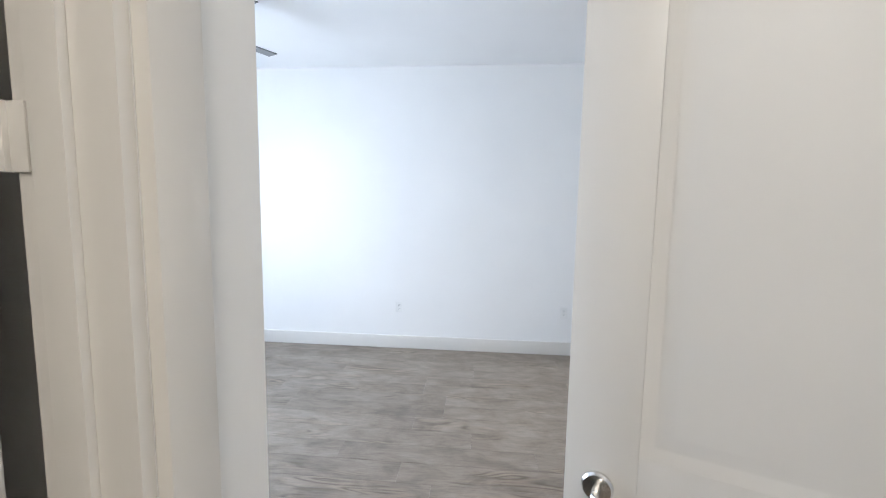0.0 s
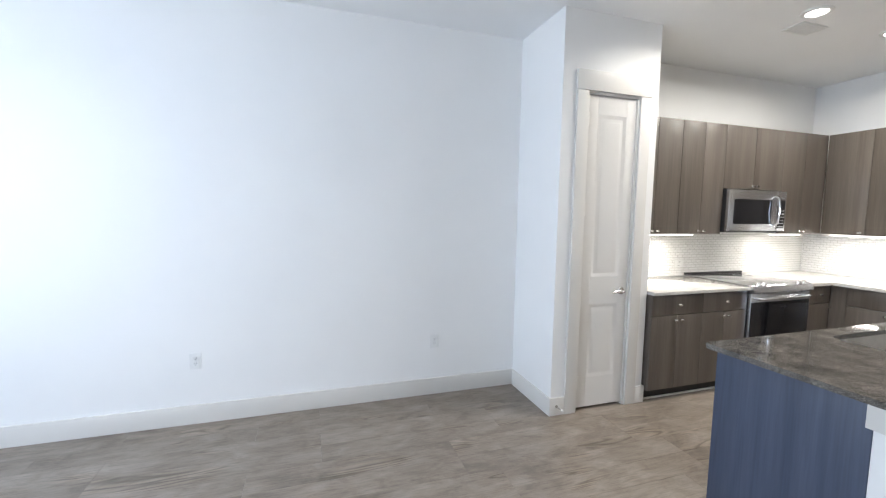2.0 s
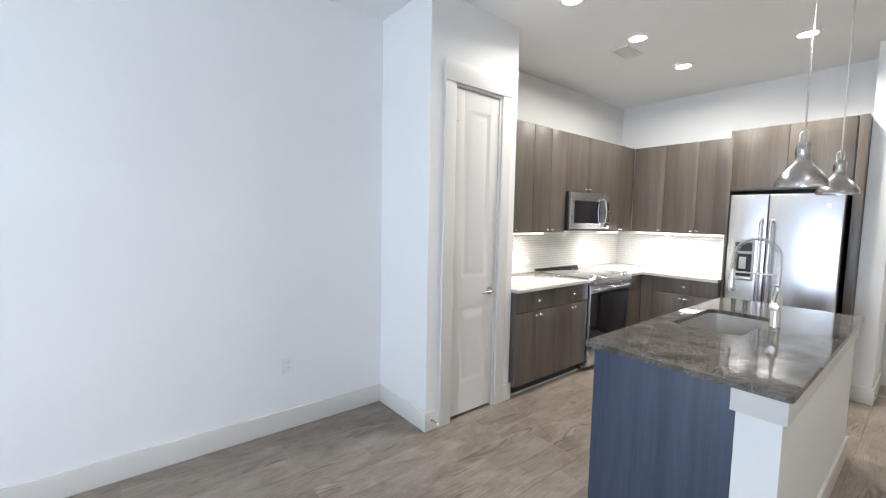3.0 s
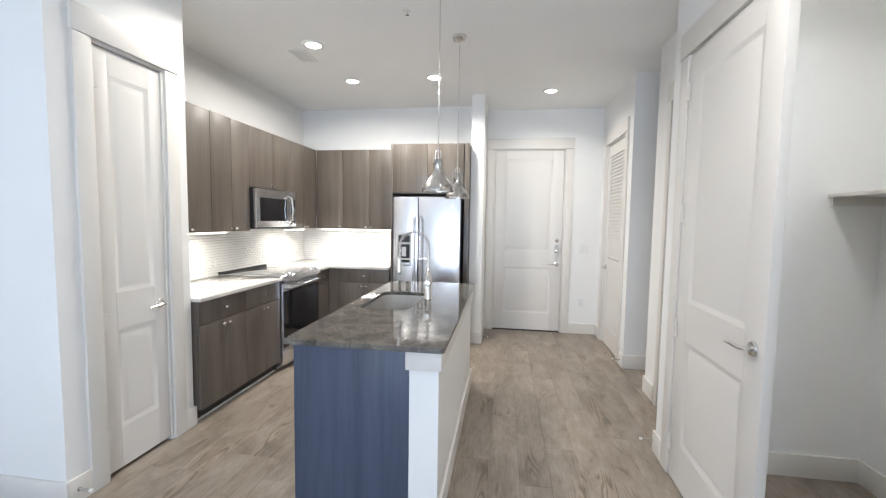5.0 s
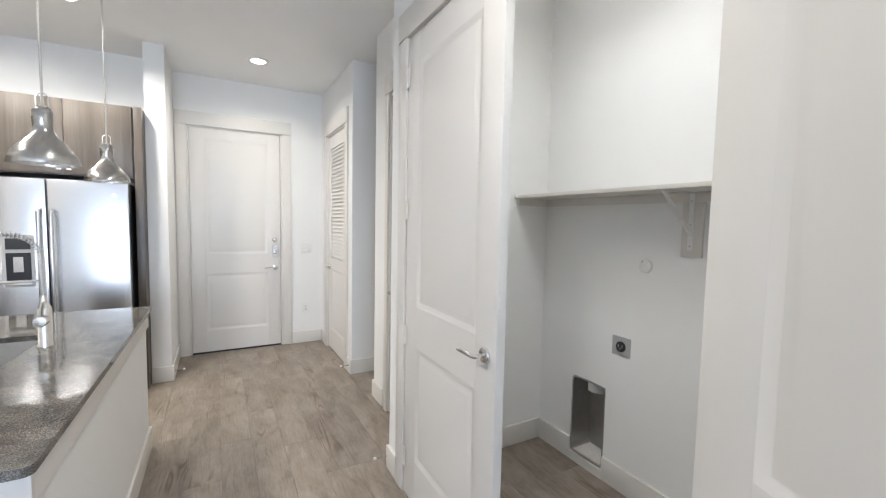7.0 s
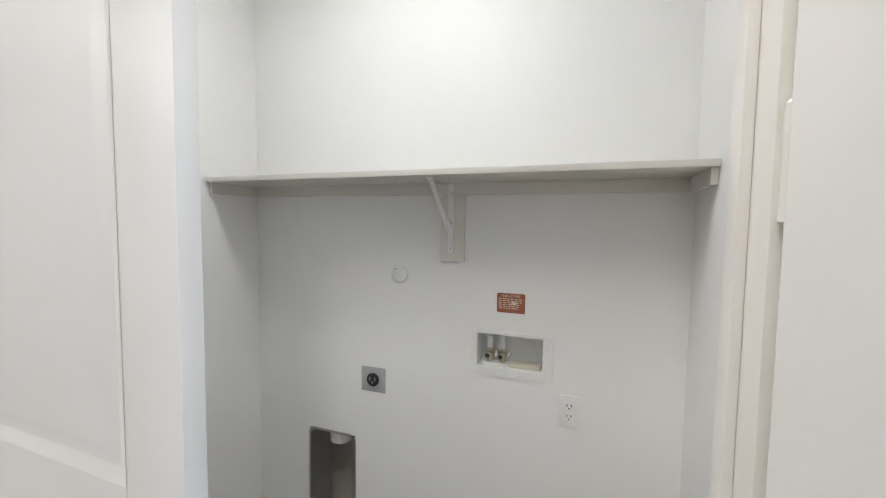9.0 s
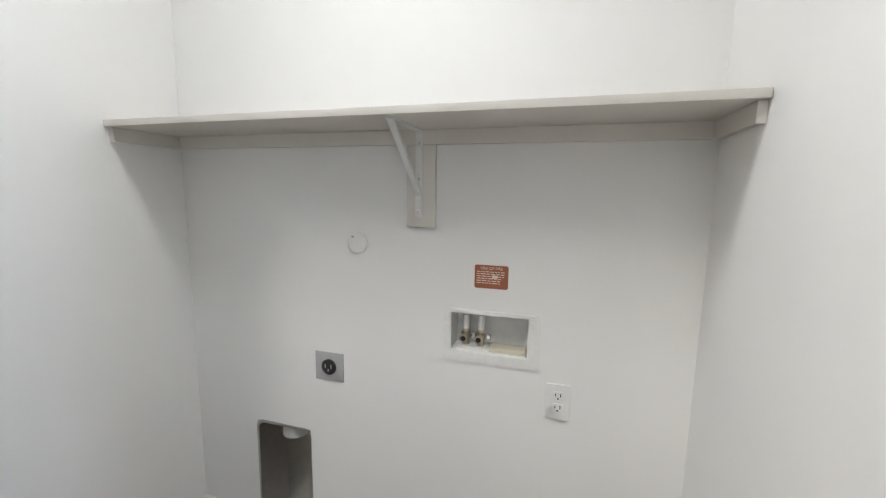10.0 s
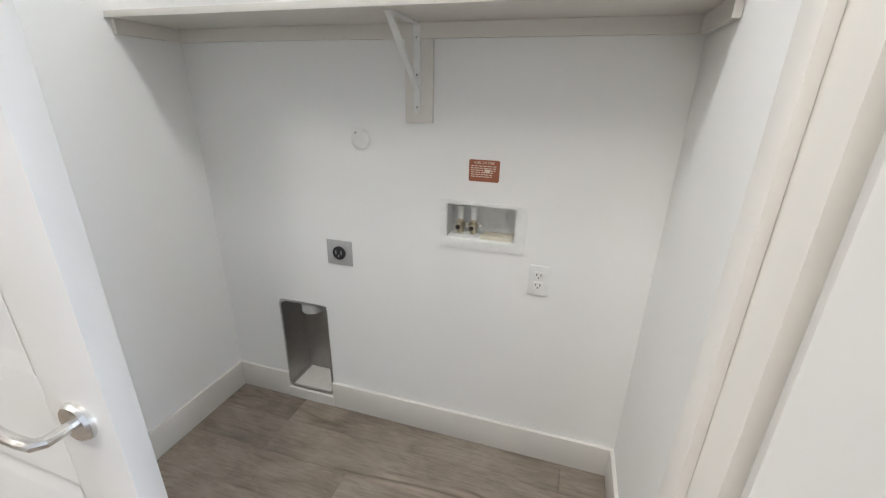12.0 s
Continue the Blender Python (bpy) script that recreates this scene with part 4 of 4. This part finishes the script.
# ---------------------------------------------------------------- island
IX0, IX1, IY0, IY1 = 1.985, 3.89, 1.492, 2.262
isl = thing("kitchen_island", (3.0, 1.9, 0), "kitchen island with a wood-grain end panel tinted for blue window light", "island")
part("body", boxes((2.07, IX1 - 0.03, 1.665, 2.215, TOE, 0.650)), WOOD, isl)
part("rim_panel", boxes((2.07, IX1 - 0.03, 1.665, 1.76, 0.65, 0.888), (2.07, IX1 - 0.03, 2.19, 2.215, 0.65, 0.888),
                        (2.07, 2.60, 1.76, 2.19, 0.65, 0.888), (3.42, IX1 - 0.03, 1.76, 2.19, 0.65, 0.888)), WOOD, isl)
part("toe_kick", boxes((2.08, IX1 - 0.05, 1.665, 2.145, 0, TOE)), GAPKICK, isl)
# blue here is window light carried by the panel's colour
part("end_panel", boxes((2.045, 2.069, 1.664, 2.238, 0.0, 0.888), bev=0.001), PANELDAY, isl, "wood-grain end panel, blue of the window light put into its colour")
for k in range(3):
    x0 = 2.09 + k * 0.585
    p = part("door", boxes((x0, x0 + 0.58, 2.216, 2.235, TOE, 0.713), bev=0.001), WOOD, isl)
    bm = bmesh.new()
    lathe(bm, [(0.006, 0.0), (0.005, 0.012), (0.0145, 0.02), (0.011, 0.028)], (x0 + 0.04, 2.235, 0.675), "Y", 14)
    part("knob", bm, NICKEL, p)
    p = part("drawer_front", boxes((x0, x0 + 0.58, 2.216, 2.235, 0.716, 0.884), bev=0.001), WOOD, isl)
    bm = bmesh.new()
    lathe(bm, [(0.006, 0.0), (0.005, 0.012), (0.0145, 0.02), (0.011, 0.028)], (x0 + 0.04, 2.235, 0.80), "Y", 14)
    part("knob", bm, NICKEL, p)
part("pony_wall", boxes((2.045, IX1 - 0.03, 1.523, 1.662, 0.0, 0.888)), WALL, isl, "white painted half wall")
part("cap_trim", boxes((2.028, 2.045, 1.508, 1.678, 0.790, 0.889), (2.045, IX1 - 0.03, 1.508, 1.523, 0.790, 0.889), bev=0.003), TRIM, isl, "cream painted trim under the stone")
part("base_trim", boxes((2.030, IX1 - 0.03, 1.508, 1.5228, 0.0, BH), (2.030, 2.0448, 1.5228, 1.662, 0.0, BH), (IX1 - 0.03, IX1 - 0.015, 1.508, 1.662, 0, BH), bev=0.003), TRIM, isl, "cream painted baseboard")
# stone top with an opening for the sink
ITH = 0.024
SX0, SX1, SY0, SY1 = 2.69, 3.335, 1.825, 2.165
top = bmesh.new()
outer = rounded(IX0, IX1, IY0, IY1, 0.022, 4)
inner = rounded(SX0, SX1, SY0, SY1, 0.07, 6)
zt, zb = CT, CT - ITH
for z in (zt, zb):
    vo = [top.verts.new((x, y, z)) for x, y in outer]
    vi = [top.verts.new((x, y, z)) for x, y in inner]
    es = [top.edges.new((vo[i], vo[(i + 1) % len(vo)])) for i in range(len(vo))] + [top.edges.new((vi[i], vi[(i + 1) % len(vi)])) for i in range(len(vi))]
    bmesh.ops.triangle_fill(top, use_beauty=True, edges=es)
    if z == zt:
        uo, ui = vo, vi
for a, b in ((uo, vo), (ui, vi)):
    for i in range(len(a)):
        j = (i + 1) % len(a)
        top.faces.new((a[i], a[j], b[j], b[i]))
solid("island_countertop", top, GRANITE, "dark speckled polished granite island top with a sink cut-out", "countertop")
# sink bowl
sk = bmesh.new()
rows = ((0.004, CT - ITH - 0.001), (0.008, CT - 0.055), (0.014, CT - 0.165), (0.05, CT - 0.195))
prev = None
for inset, z in rows:
    ring = [sk.verts.new((x, y, z)) for x, y in rounded(SX0 - 0.008 + inset, SX1 + 0.008 - inset, SY0 - 0.008 + inset, SY1 + 0.008 - inset, 0.075, 6)]
    if prev:
        for i in range(len(ring)):
            j = (i + 1) % len(ring)
            sk.faces.new((prev[i], prev[j], ring[j], ring[i]))
    prev = ring
sk.faces.new(prev)
bmesh.ops.solidify(sk, geom=sk.faces[:], thickness=0.0015)
sink = thing("sink", (3.0, 2.0, CT - 0.24), "undermount stainless steel sink bowl in the island", "sink")
part("bowl", sk, SINKST, sink)
bm = bmesh.new()
lathe(bm, [(0.045, 0.001), (0.043, 0.004), (0.030, 0.002), (0.012, 0.001)], (3.02, 1.99, CT - 0.196), "Z", 24)
part("drain", bm, CHROME, sink)

# spring faucet
fax, fay = 3.10, 1.775
fc = thing("faucet", (fax, fay, CT), "tall brushed nickel spring pull-down kitchen faucet", "faucet")
bm = bmesh.new()
lathe(bm, [(0.027, 0.0), (0.027, 0.008), (0.025, 0.012), (0.025, 0.165), (0.019, 0.180), (0.015, 0.185), (0.013, 0.22)], (fax, fay, CT), "Z", 20)
part("body", bm, NICKEL, fc)
arch = [Vector((fax, fay, CT + 0.22))]
for i in range(15):
    a = math.pi * i / 14
    arch.append(Vector((fax - 0.01 * i / 14, fay + 0.105 - 0.105 * math.cos(a), CT + 0.38 + 0.105 * math.sin(a))))
arch.append(Vector((fax - 0.012, fay + 0.212, CT + 0.29)))
bm = bmesh.new()
tube(bm, arch, 0.0065, 10)
part("hose", bm, NICKEL, fc)
# coil round the hose
lens = [0.0]
for a, b in zip(arch, arch[1:]):
    lens.append(lens[-1] + (b - a).length)
coil, turns = [], 46
for i in range(turns * 7 + 1):
    s = lens[-1] * i / (turns * 7)
    k = max(j for j in range(len(lens)) if lens[j] <= s + 1e-9)
    k = min(k, len(arch) - 2)
    f = (s - lens[k]) / max(lens[k + 1] - lens[k], 1e-6)
    p = arch[k].lerp(arch[k + 1], f)
    d = (arch[k + 1] - arch[k]).normalized()
    sd = Vector((1, 0, 0))
    u = d.cross(sd).normalized()
    w = 2 * math.pi * i / 7
    coil.append(p + 0.0125 * (math.cos(w) * sd + math.sin(w) * u))
bm = bmesh.new()
tube(bm, coil, 0.0026, 5)
part("spring", bm, CHROME, fc, "coiled wire spring")
bm = bmesh.new()
hx, hy = fax - 0.012, fay + 0.212
lathe(bm, [(0.021, 0.175), (0.0225, 0.18), (0.019, 0.215), (0.014, 0.26), (0.013, 0.30)], (hx, hy, CT), "Z", 18)
part("spray_head", bm, NICKEL, fc)
bm = bmesh.new()
tube(bm, [(fax, fay, CT + 0.285), (fax - 0.012, fay + 0.20, CT + 0.285)], 0.006, 8)
lathe(bm, [(0.017, -0.01), (0.017, 0.01)], (hx, hy, CT + 0.285), "Z", 16)
part("holder_arm", bm, NICKEL, fc)
bm = bmesh.new()
lathe(bm, [(0.020, -0.020), (0.0235, -0.024), (0.0235, -0.055), (0.021, -0.059), (0.004, -0.060)], (fax, fay, CT + 0.118), "X", 20)
tube(bm, [(fax - 0.042, fay, CT + 0.138), (fax - 0.044, fay - 0.004, CT + 0.165), (fax - 0.048, fay - 0.010, CT + 0.205)], 0.0055, 8)
part("lever", bm, NICKEL, fc)

# ---------------------------------------------------------------- pendants


def pendant(x, y, bottom, label):
    p = thing("pendant_lamp", (x, y, CEIL), label, "pendant lamp", "pendant lamps over the island")
    bm = bmesh.new()
    lathe(bm, [(0.010, -0.034), (0.052, -0.030), (0.060, -0.022), (0.060, 0.0)], (x, y, CEIL), "Z", 28)
    part("canopy", bm, NICKEL, p, "round satin nickel canopy")
    bm = bmesh.new()
    tube(bm, [(x, y, CEIL - 0.03), (x, y, bottom + 0.20)], 0.0042, 8)
    part("rod", bm, NICKEL, p)
    bm = bmesh.new()
    prof = [(0.099, 0.0), (0.099, 0.005), (0.097, 0.018), (0.089, 0.038), (0.075, 0.060), (0.057, 0.080), (0.041, 0.097), (0.031, 0.116), (0.027, 0.138), (0.030, 0.150), (0.030, 0.185), (0.022, 0.20), (0.010, 0.205)]
    lathe(bm, prof, (x, y, bottom), "Z", 36, False)
    bmesh.ops.solidify(bm, geom=bm.faces[:], thickness=0.0015)
    sh = part("shade", bm, NICKEL, p, "bell-shaped satin nickel shade")
    bm = bmesh.new()
    tube(bm, [(x, y - 0.017, bottom + 0.19), (x, y - 0.017, bottom + 0.240), (x, y - 0.008, bottom + 0.250), (x, y + 0.008, bottom + 0.250), (x, y + 0.017, bottom + 0.240), (x, y + 0.017, bottom + 0.19)], 0.0026, 8)
    part("yoke", bm, NICKEL, p)
    bm = bmesh.new()
    lathe(bm, [(0.002, 0.012), (0.020, 0.018), (0.028, 0.040), (0.022, 0.065), (0.014, 0.09)], (x, y, bottom), "Z", 18)
    part("bulb", bm, PLASTIC, p, "unlit white bulb")


pendant(2.755, 1.657, 1.662, "satin nickel bell pendant lamp hanging over the island")
pendant(3.58, 1.632, 1.662, "satin nickel bell pendant lamp hanging over the island")

# ---------------------------------------------------------------- laundry closet
SZ = 1.662
sh = thing("closet_shelf", (1.95, -0.69, SZ), "cream painted wall shelf with cleats and a bracket in the closet", "shelf")
part("board", boxes((1.052, 2.843, BY + 0.002, -0.555, SZ - 0.020, SZ), bev=0.002), SHELFP, sh)
part("cleat", boxes((1.052, 2.843, BY + 0.001, BY + 0.019, SZ - 0.065, SZ - 0.0205)), SHELFP, sh)
part("cleat", boxes((2.826, 2.844, BY + 0.0195, -0.572, SZ - 0.065, SZ - 0.0205)), SHELFP, sh)
part("cleat", boxes((1.051, 1.069, BY + 0.0195, -0.572, SZ - 0.065, SZ - 0.0205)), SHELFP, sh)
part("bracket_plate", boxes((1.815, 1.911, BY + 0.001, BY + 0.016, 1.34, SZ - 0.0655), bev=0.002), SHELFP, sh, "cream painted wooden backing strip")
bk = part("bracket", boxes((1.857, 1.879, BY + 0.016, BY + 0.021, 1.372, SZ - 0.021), (1.857, 1.879, BY + 0.021, -0.585, SZ - 0.026, SZ - 0.021)), PLASTIC, sh, "white steel shelf bracket")
bm = bmesh.new()
prism(bm, [(BY + 0.021, 1.44), (BY + 0.021, 1.462), (-0.603, SZ - 0.026), (-0.588, SZ - 0.026)], 1.860, 1.876, "YZ")
part("brace", bm, PLASTIC, bk)
for z in (1.39, 1.49, 1.60):
    bm = bmesh.new()
    lathe(bm, [(0.005, 0.0), (0.004, 0.002)], (1.868, BY + 0.021, z), "Y", 10)
    part("screw", bm, NICKEL, bk)

# dryer duct box, set into the wall
db_ = thing("dryer_vent_box", (2.43, BY, VZ0), "galvanised metal dryer vent box recessed in the wall", "vent box")
out = rounded(VX0 - 0.004, VX1 + 0.004, VZ0 - 0.004, VZ1 + 0.004, 0.030, 5)
inn = rounded(VX0 + 0.006, VX1 - 0.006, VZ0 + 0.006, VZ1 - 0.006, 0.028, 5)
bm = bmesh.new()
rings = [[bm.verts.new((x, y, z)) for x, z in o] for o, y in ((out, BY + 0.001), (out, BY + 0.003), (inn, BY + 0.003), (inn, BY - 0.158))]
for a, b in zip(rings, rings[1:]):
    for i in range(len(a)):
        j = (i + 1) % len(a)
        bm.faces.new((a[i], a[j], b[j], b[i]))
bm.faces.new(rings[-1])
part("box", bm, GALV, db_)
# paler plate along the floor of the box
part("box_floor", boxes((VX0 + 0.012, VX1 - 0.012, BY - 0.155, BY - 0.004, VZ0 + 0.0065, VZ0 + 0.010)), BOXFLOOR, db_, "whitish floor of the box")
bm = bmesh.new()
lathe(bm, [(0.050, -0.065), (0.052, -0.065), (0.052, 0.0), (0.050, 0.0)], (2.43, BY - 0.075, VZ1 - 0.006), "Z", 28, False)
part("duct_collar", bm, PLASTIC, db_, "pale round duct collar")
bm = bmesh.new()
tube(bm, [(2.415, BY - 0.150, VZ0 + 0.02), (2.415, BY - 0.150, VZ1 - 0.07)], 0.003, 6)
part("seam", bm, GALV, db_)

# dryer receptacle
dr = local_thing("dryer_outlet", pose(2.217, BY, 0.813), "square grey steel plate with a round black dryer receptacle", "outlet")
part("plate", boxes((-0.058, 0.058, 0.0, 0.004, -0.054, 0.054), bev=0.002), GREYPL, dr)
bm = bmesh.new()
lathe(bm, [(0.029, 0.004), (0.029, 0.010), (0.025, 0.012)], (0, 0, 0), "Y", 24)
rc = part("receptacle", bm, BLACK, dr, "round black receptacle")
part("slots", boxes((-0.014, -0.010, 0.012, 0.0125, -0.004, 0.012), (0.010, 0.014, 0.012, 0.0125, -0.004, 0.012), (-0.002, 0.002, 0.012, 0.0125, -0.016, -0.006)), GREYPL, rc)

# washer valve box
vb = thing("washer_valve_box", (1.635, BY, QZ0), "white recessed plastic washer valve box with two brass valves", "valve box")
part("flange", boxes((QX0 - 0.035, QX0, BY, BY + 0.004, QZ0 - 0.035, QZ1 + 0.012), (QX1, QX1 + 0.022, BY, BY + 0.004, QZ0 - 0.035, QZ1 + 0.012),
                     (QX0, QX1, BY, BY + 0.004, QZ0 - 0.035, QZ0), (QX0, QX1, BY, BY + 0.004, QZ1, QZ1 + 0.012)), PLASTIC, vb)
part("tub", boxes((QX0, QX0 + 0.003, BY - 0.085, BY, QZ0, QZ1), (QX1 - 0.003, QX1, BY - 0.085, BY, QZ0, QZ1), (QX0 + 0.003, QX1 - 0.003, BY - 0.085, BY, QZ0, QZ0 + 0.003),
                  (QX0 + 0.003, QX1 - 0.003, BY - 0.085, BY, QZ1 - 0.003, QZ1), (QX0 + 0.003, QX1 - 0.003, BY - 0.088, BY - 0.085, QZ0 + 0.003, QZ1 - 0.003)), PLASTIC, vb)
bm = bmesh.new()
prism(bm, rounded(1.645, 1.745, BY - 0.065, BY - 0.015, 0.022, 5), QZ0 + 0.003, QZ0 + 0.012)
part("valve_base", bm, PLASTIC, vb)
for vx in (1.718, 1.668):
    bm = bmesh.new()
    lathe(bm, [(0.012, 0.012), (0.012, 0.030), (0.016, 0.032), (0.016, 0.052), (0.010, 0.056), (0.010, 0.066)], (vx, BY - 0.04, QZ0), "Z", 16)
    lathe(bm, [(0.012, 0.0), (0.013, 0.025), (0.009, 0.026)], (vx, BY - 0.028, QZ0 + 0.042), "Y", 14)
    v = part("valve", bm, BRASS, vb, "brass hose valve")
    # black disc on the closed spout paints the shade inside its hole
    bm = bmesh.new()
    lathe(bm, [(0.0085, 0.0), (0.0085, 0.001)], (vx, BY - 0.0015, QZ0 + 0.042), "Y", 12)
    part("spout_hole", bm, BLACK, v)
    bm = bmesh.new()
    lathe(bm, [(0.0115, 0.066), (0.0115, 0.112), (0.008, 0.116)], (vx, BY - 0.04, QZ0), "Z", 14)
    part("arrestor", bm, PLASTIC, v, "white water hammer arrestor")
    bm = bmesh.new()
    lathe(bm, [(0.004, 0.0), (0.011, -0.004), (0.011, -0.014), (0.006, -0.016)], (vx - 0.018, BY - 0.04, QZ0 + 0.044), "X", 10)
    part("handle", bm, NICKEL, v)
part("drain_seat", boxes((QX0 + 0.012, 1.636, BY - 0.07, BY - 0.01, QZ0 + 0.003, QZ0 + 0.016), bev=0.003), plain("aged_plastic", (0.62, 0.58, 0.47), 0.5), vb, "yellowed plastic drain cover")

outlet((1.412, BY, 0.815), "+y", "white duplex wall outlet in the laundry closet")

# patched round cover on the wall
pc = local_thing("blank_cover", pose(2.095, BY, 1.285), "small round painted-over cover on the closet wall", "cover plate")
bm = bmesh.new()
lathe(bm, [(0.036, 0.0), (0.036, 0.007), (0.030, 0.011), (0.004, 0.012)], (0, 0, -0.01), "Y", 24)
part("disc", bm, PLASTIC, pc)
bm = bmesh.new()
lathe(bm, [(0.0045, 0.0), (0.004, 0.0015)], (0.014, 0.0115, 0.012), "Y", 10)
part("screw", bm, GREYPL, pc)

# warning sticker
SX, SZc = 1.632, 1.191
st = local_thing("warning_sticker", pose(SX, BY, SZc), "rust-orange warning sticker with pale print on the closet wall", "sticker")
bm = bmesh.new()
prism(bm, rounded(-0.053, 0.053, -0.037, 0.037, 0.006, 4), 0.0, 0.0012, "XZ")
part("sheet", bm, RUST, st)
curve = bpy.data.curves.new("heading", "FONT")
curve.body, curve.size, curve.align_x, curve.align_y, curve.extrude = "RISK OF FIRE", 0.0125, "CENTER", "CENTER", 0.0002
tmp = bpy.data.objects.new("heading_source", curve)
scene.collection.objects.link(tmp)
bpy.context.view_layer.update()
me = bpy.data.meshes.new_from_object(tmp.evaluated_get(bpy.context.evaluated_depsgraph_get()))
bpy.data.objects.remove(tmp)
me.materials.clear()
me.materials.append(CREAM)
me.transform(Matrix.Translation((0, 0.0016, 0.027)) @ Euler((radians(90), 0, radians(180))).to_matrix().to_4x4())
hd = new("heading", me)
hd.parent = st
bars = bmesh.new()
rnd = random.Random(3)
for i in range(6):
    z = 0.016 - i * 0.0072
    x = 0.046
    end = -0.046 + rnd.uniform(0, 0.02)
    while x > end:
        w = rnd.uniform(0.006, 0.016)
        box(bars, max(x - w, end), x, 0.0012, 0.0015, z - 0.0014, z + 0.0014)
        x -= w + 0.003
part("print_lines", bars, CREAM, st)
part("print_patch", boxes((-0.020, -0.002, 0.0012, 0.0017, -0.004, 0.006)), CREAM, st)

# spring door stops on the baseboards


def door_stop(loc, way, label="small white-tipped spring door stop on the baseboard"):
    turn = {"+y": 0, "-y": 180, "-x": 90, "+x": -90}[way]
    d = local_thing("door_stop", pose(*loc, 0, 0, turn), label, "door stop")
    bm = bmesh.new()
    lathe(bm, [(0.011, 0.0), (0.011, 0.004), (0.006, 0.006)], (0, 0, 0), "Y", 12)
    part("base", bm, NICKEL, d)
    bm = bmesh.new()
    pts = [(0.0055 * math.cos(i * 0.9), 0.006 + 0.060 * i / 90, 0.0055 * math.sin(i * 0.9)) for i in range(91)]
    tube(bm, pts, 0.0014, 5)
    part("spring", bm, NICKEL, d)
    bm = bmesh.new()
    lathe(bm, [(0.007, 0.064), (0.009, 0.067), (0.009, 0.078), (0.006, 0.081)], (0, 0, 0), "Y", 12)
    part("tip", bm, PLASTIC, d)


door_stop((2.985, 0.25, 0.072), "+y")
door_stop((5.16, 1.485, 0.07), "-y")
door_stop((4.60, 0.025, 0.07), "+y")
door_stop((1.945, PY - BT, 0.072), "-y")

# ---------------------------------------------------------------- floor
floor = structure("floor", boxes((-3.4, 6.0, -2.3, 4.2, -0.10, -0.004)), SUBFLOOR, "grey-brown wood-look vinyl plank floor")
PL, PW, GAP = 1.22, 0.18, 0.0002
rnd = random.Random(11)
plank_meshes = {}


def plank_mesh(length):
    key = round(length, 3)
    if key not in plank_meshes:
        bm = bmesh.new()
        x, w, e = length / 2 - GAP, PW / 2 - GAP, 0.0004
        lo = [bm.verts.new(p) for p in ((-x, -w, -0.004), (x, -w, -0.004), (x, w, -0.004), (-x, w, -0.004))]
        hi = [bm.verts.new(p) for p in ((-x + e, -w + e, 0), (x - e, -w + e, 0), (x - e, w - e, 0), (-x + e, w - e, 0))]
        bm.faces.new(hi)
        for i in range(4):
            j = (i + 1) % 4
            bm.faces.new((lo[i], lo[j], hi[j], hi[i]))
        plank_meshes[key] = mesh_of("plank", bm, PLANK, False)
    return plank_meshes[key]


y = 4.0 - PW / 2
while y > -2.1:
    x0, x1 = (-3.21, 5.8) if y > 0.2 else ((-0.18, 5.8) if y > -1.5 else (-0.18, 1.07))
    s = x0 - rnd.choice((0.0, 0.41, 0.82, 0.2, 0.61, 1.02))
    while s < x1:
        a, b = max(s, x0), min(s + PL, x1)
        s += PL
        if b - a < 0.05:
            continue
        p = new("plank", plank_mesh(b - a))
        p.parent, p.location = floor, ((a + b) / 2, y, 0)
    y -= PW
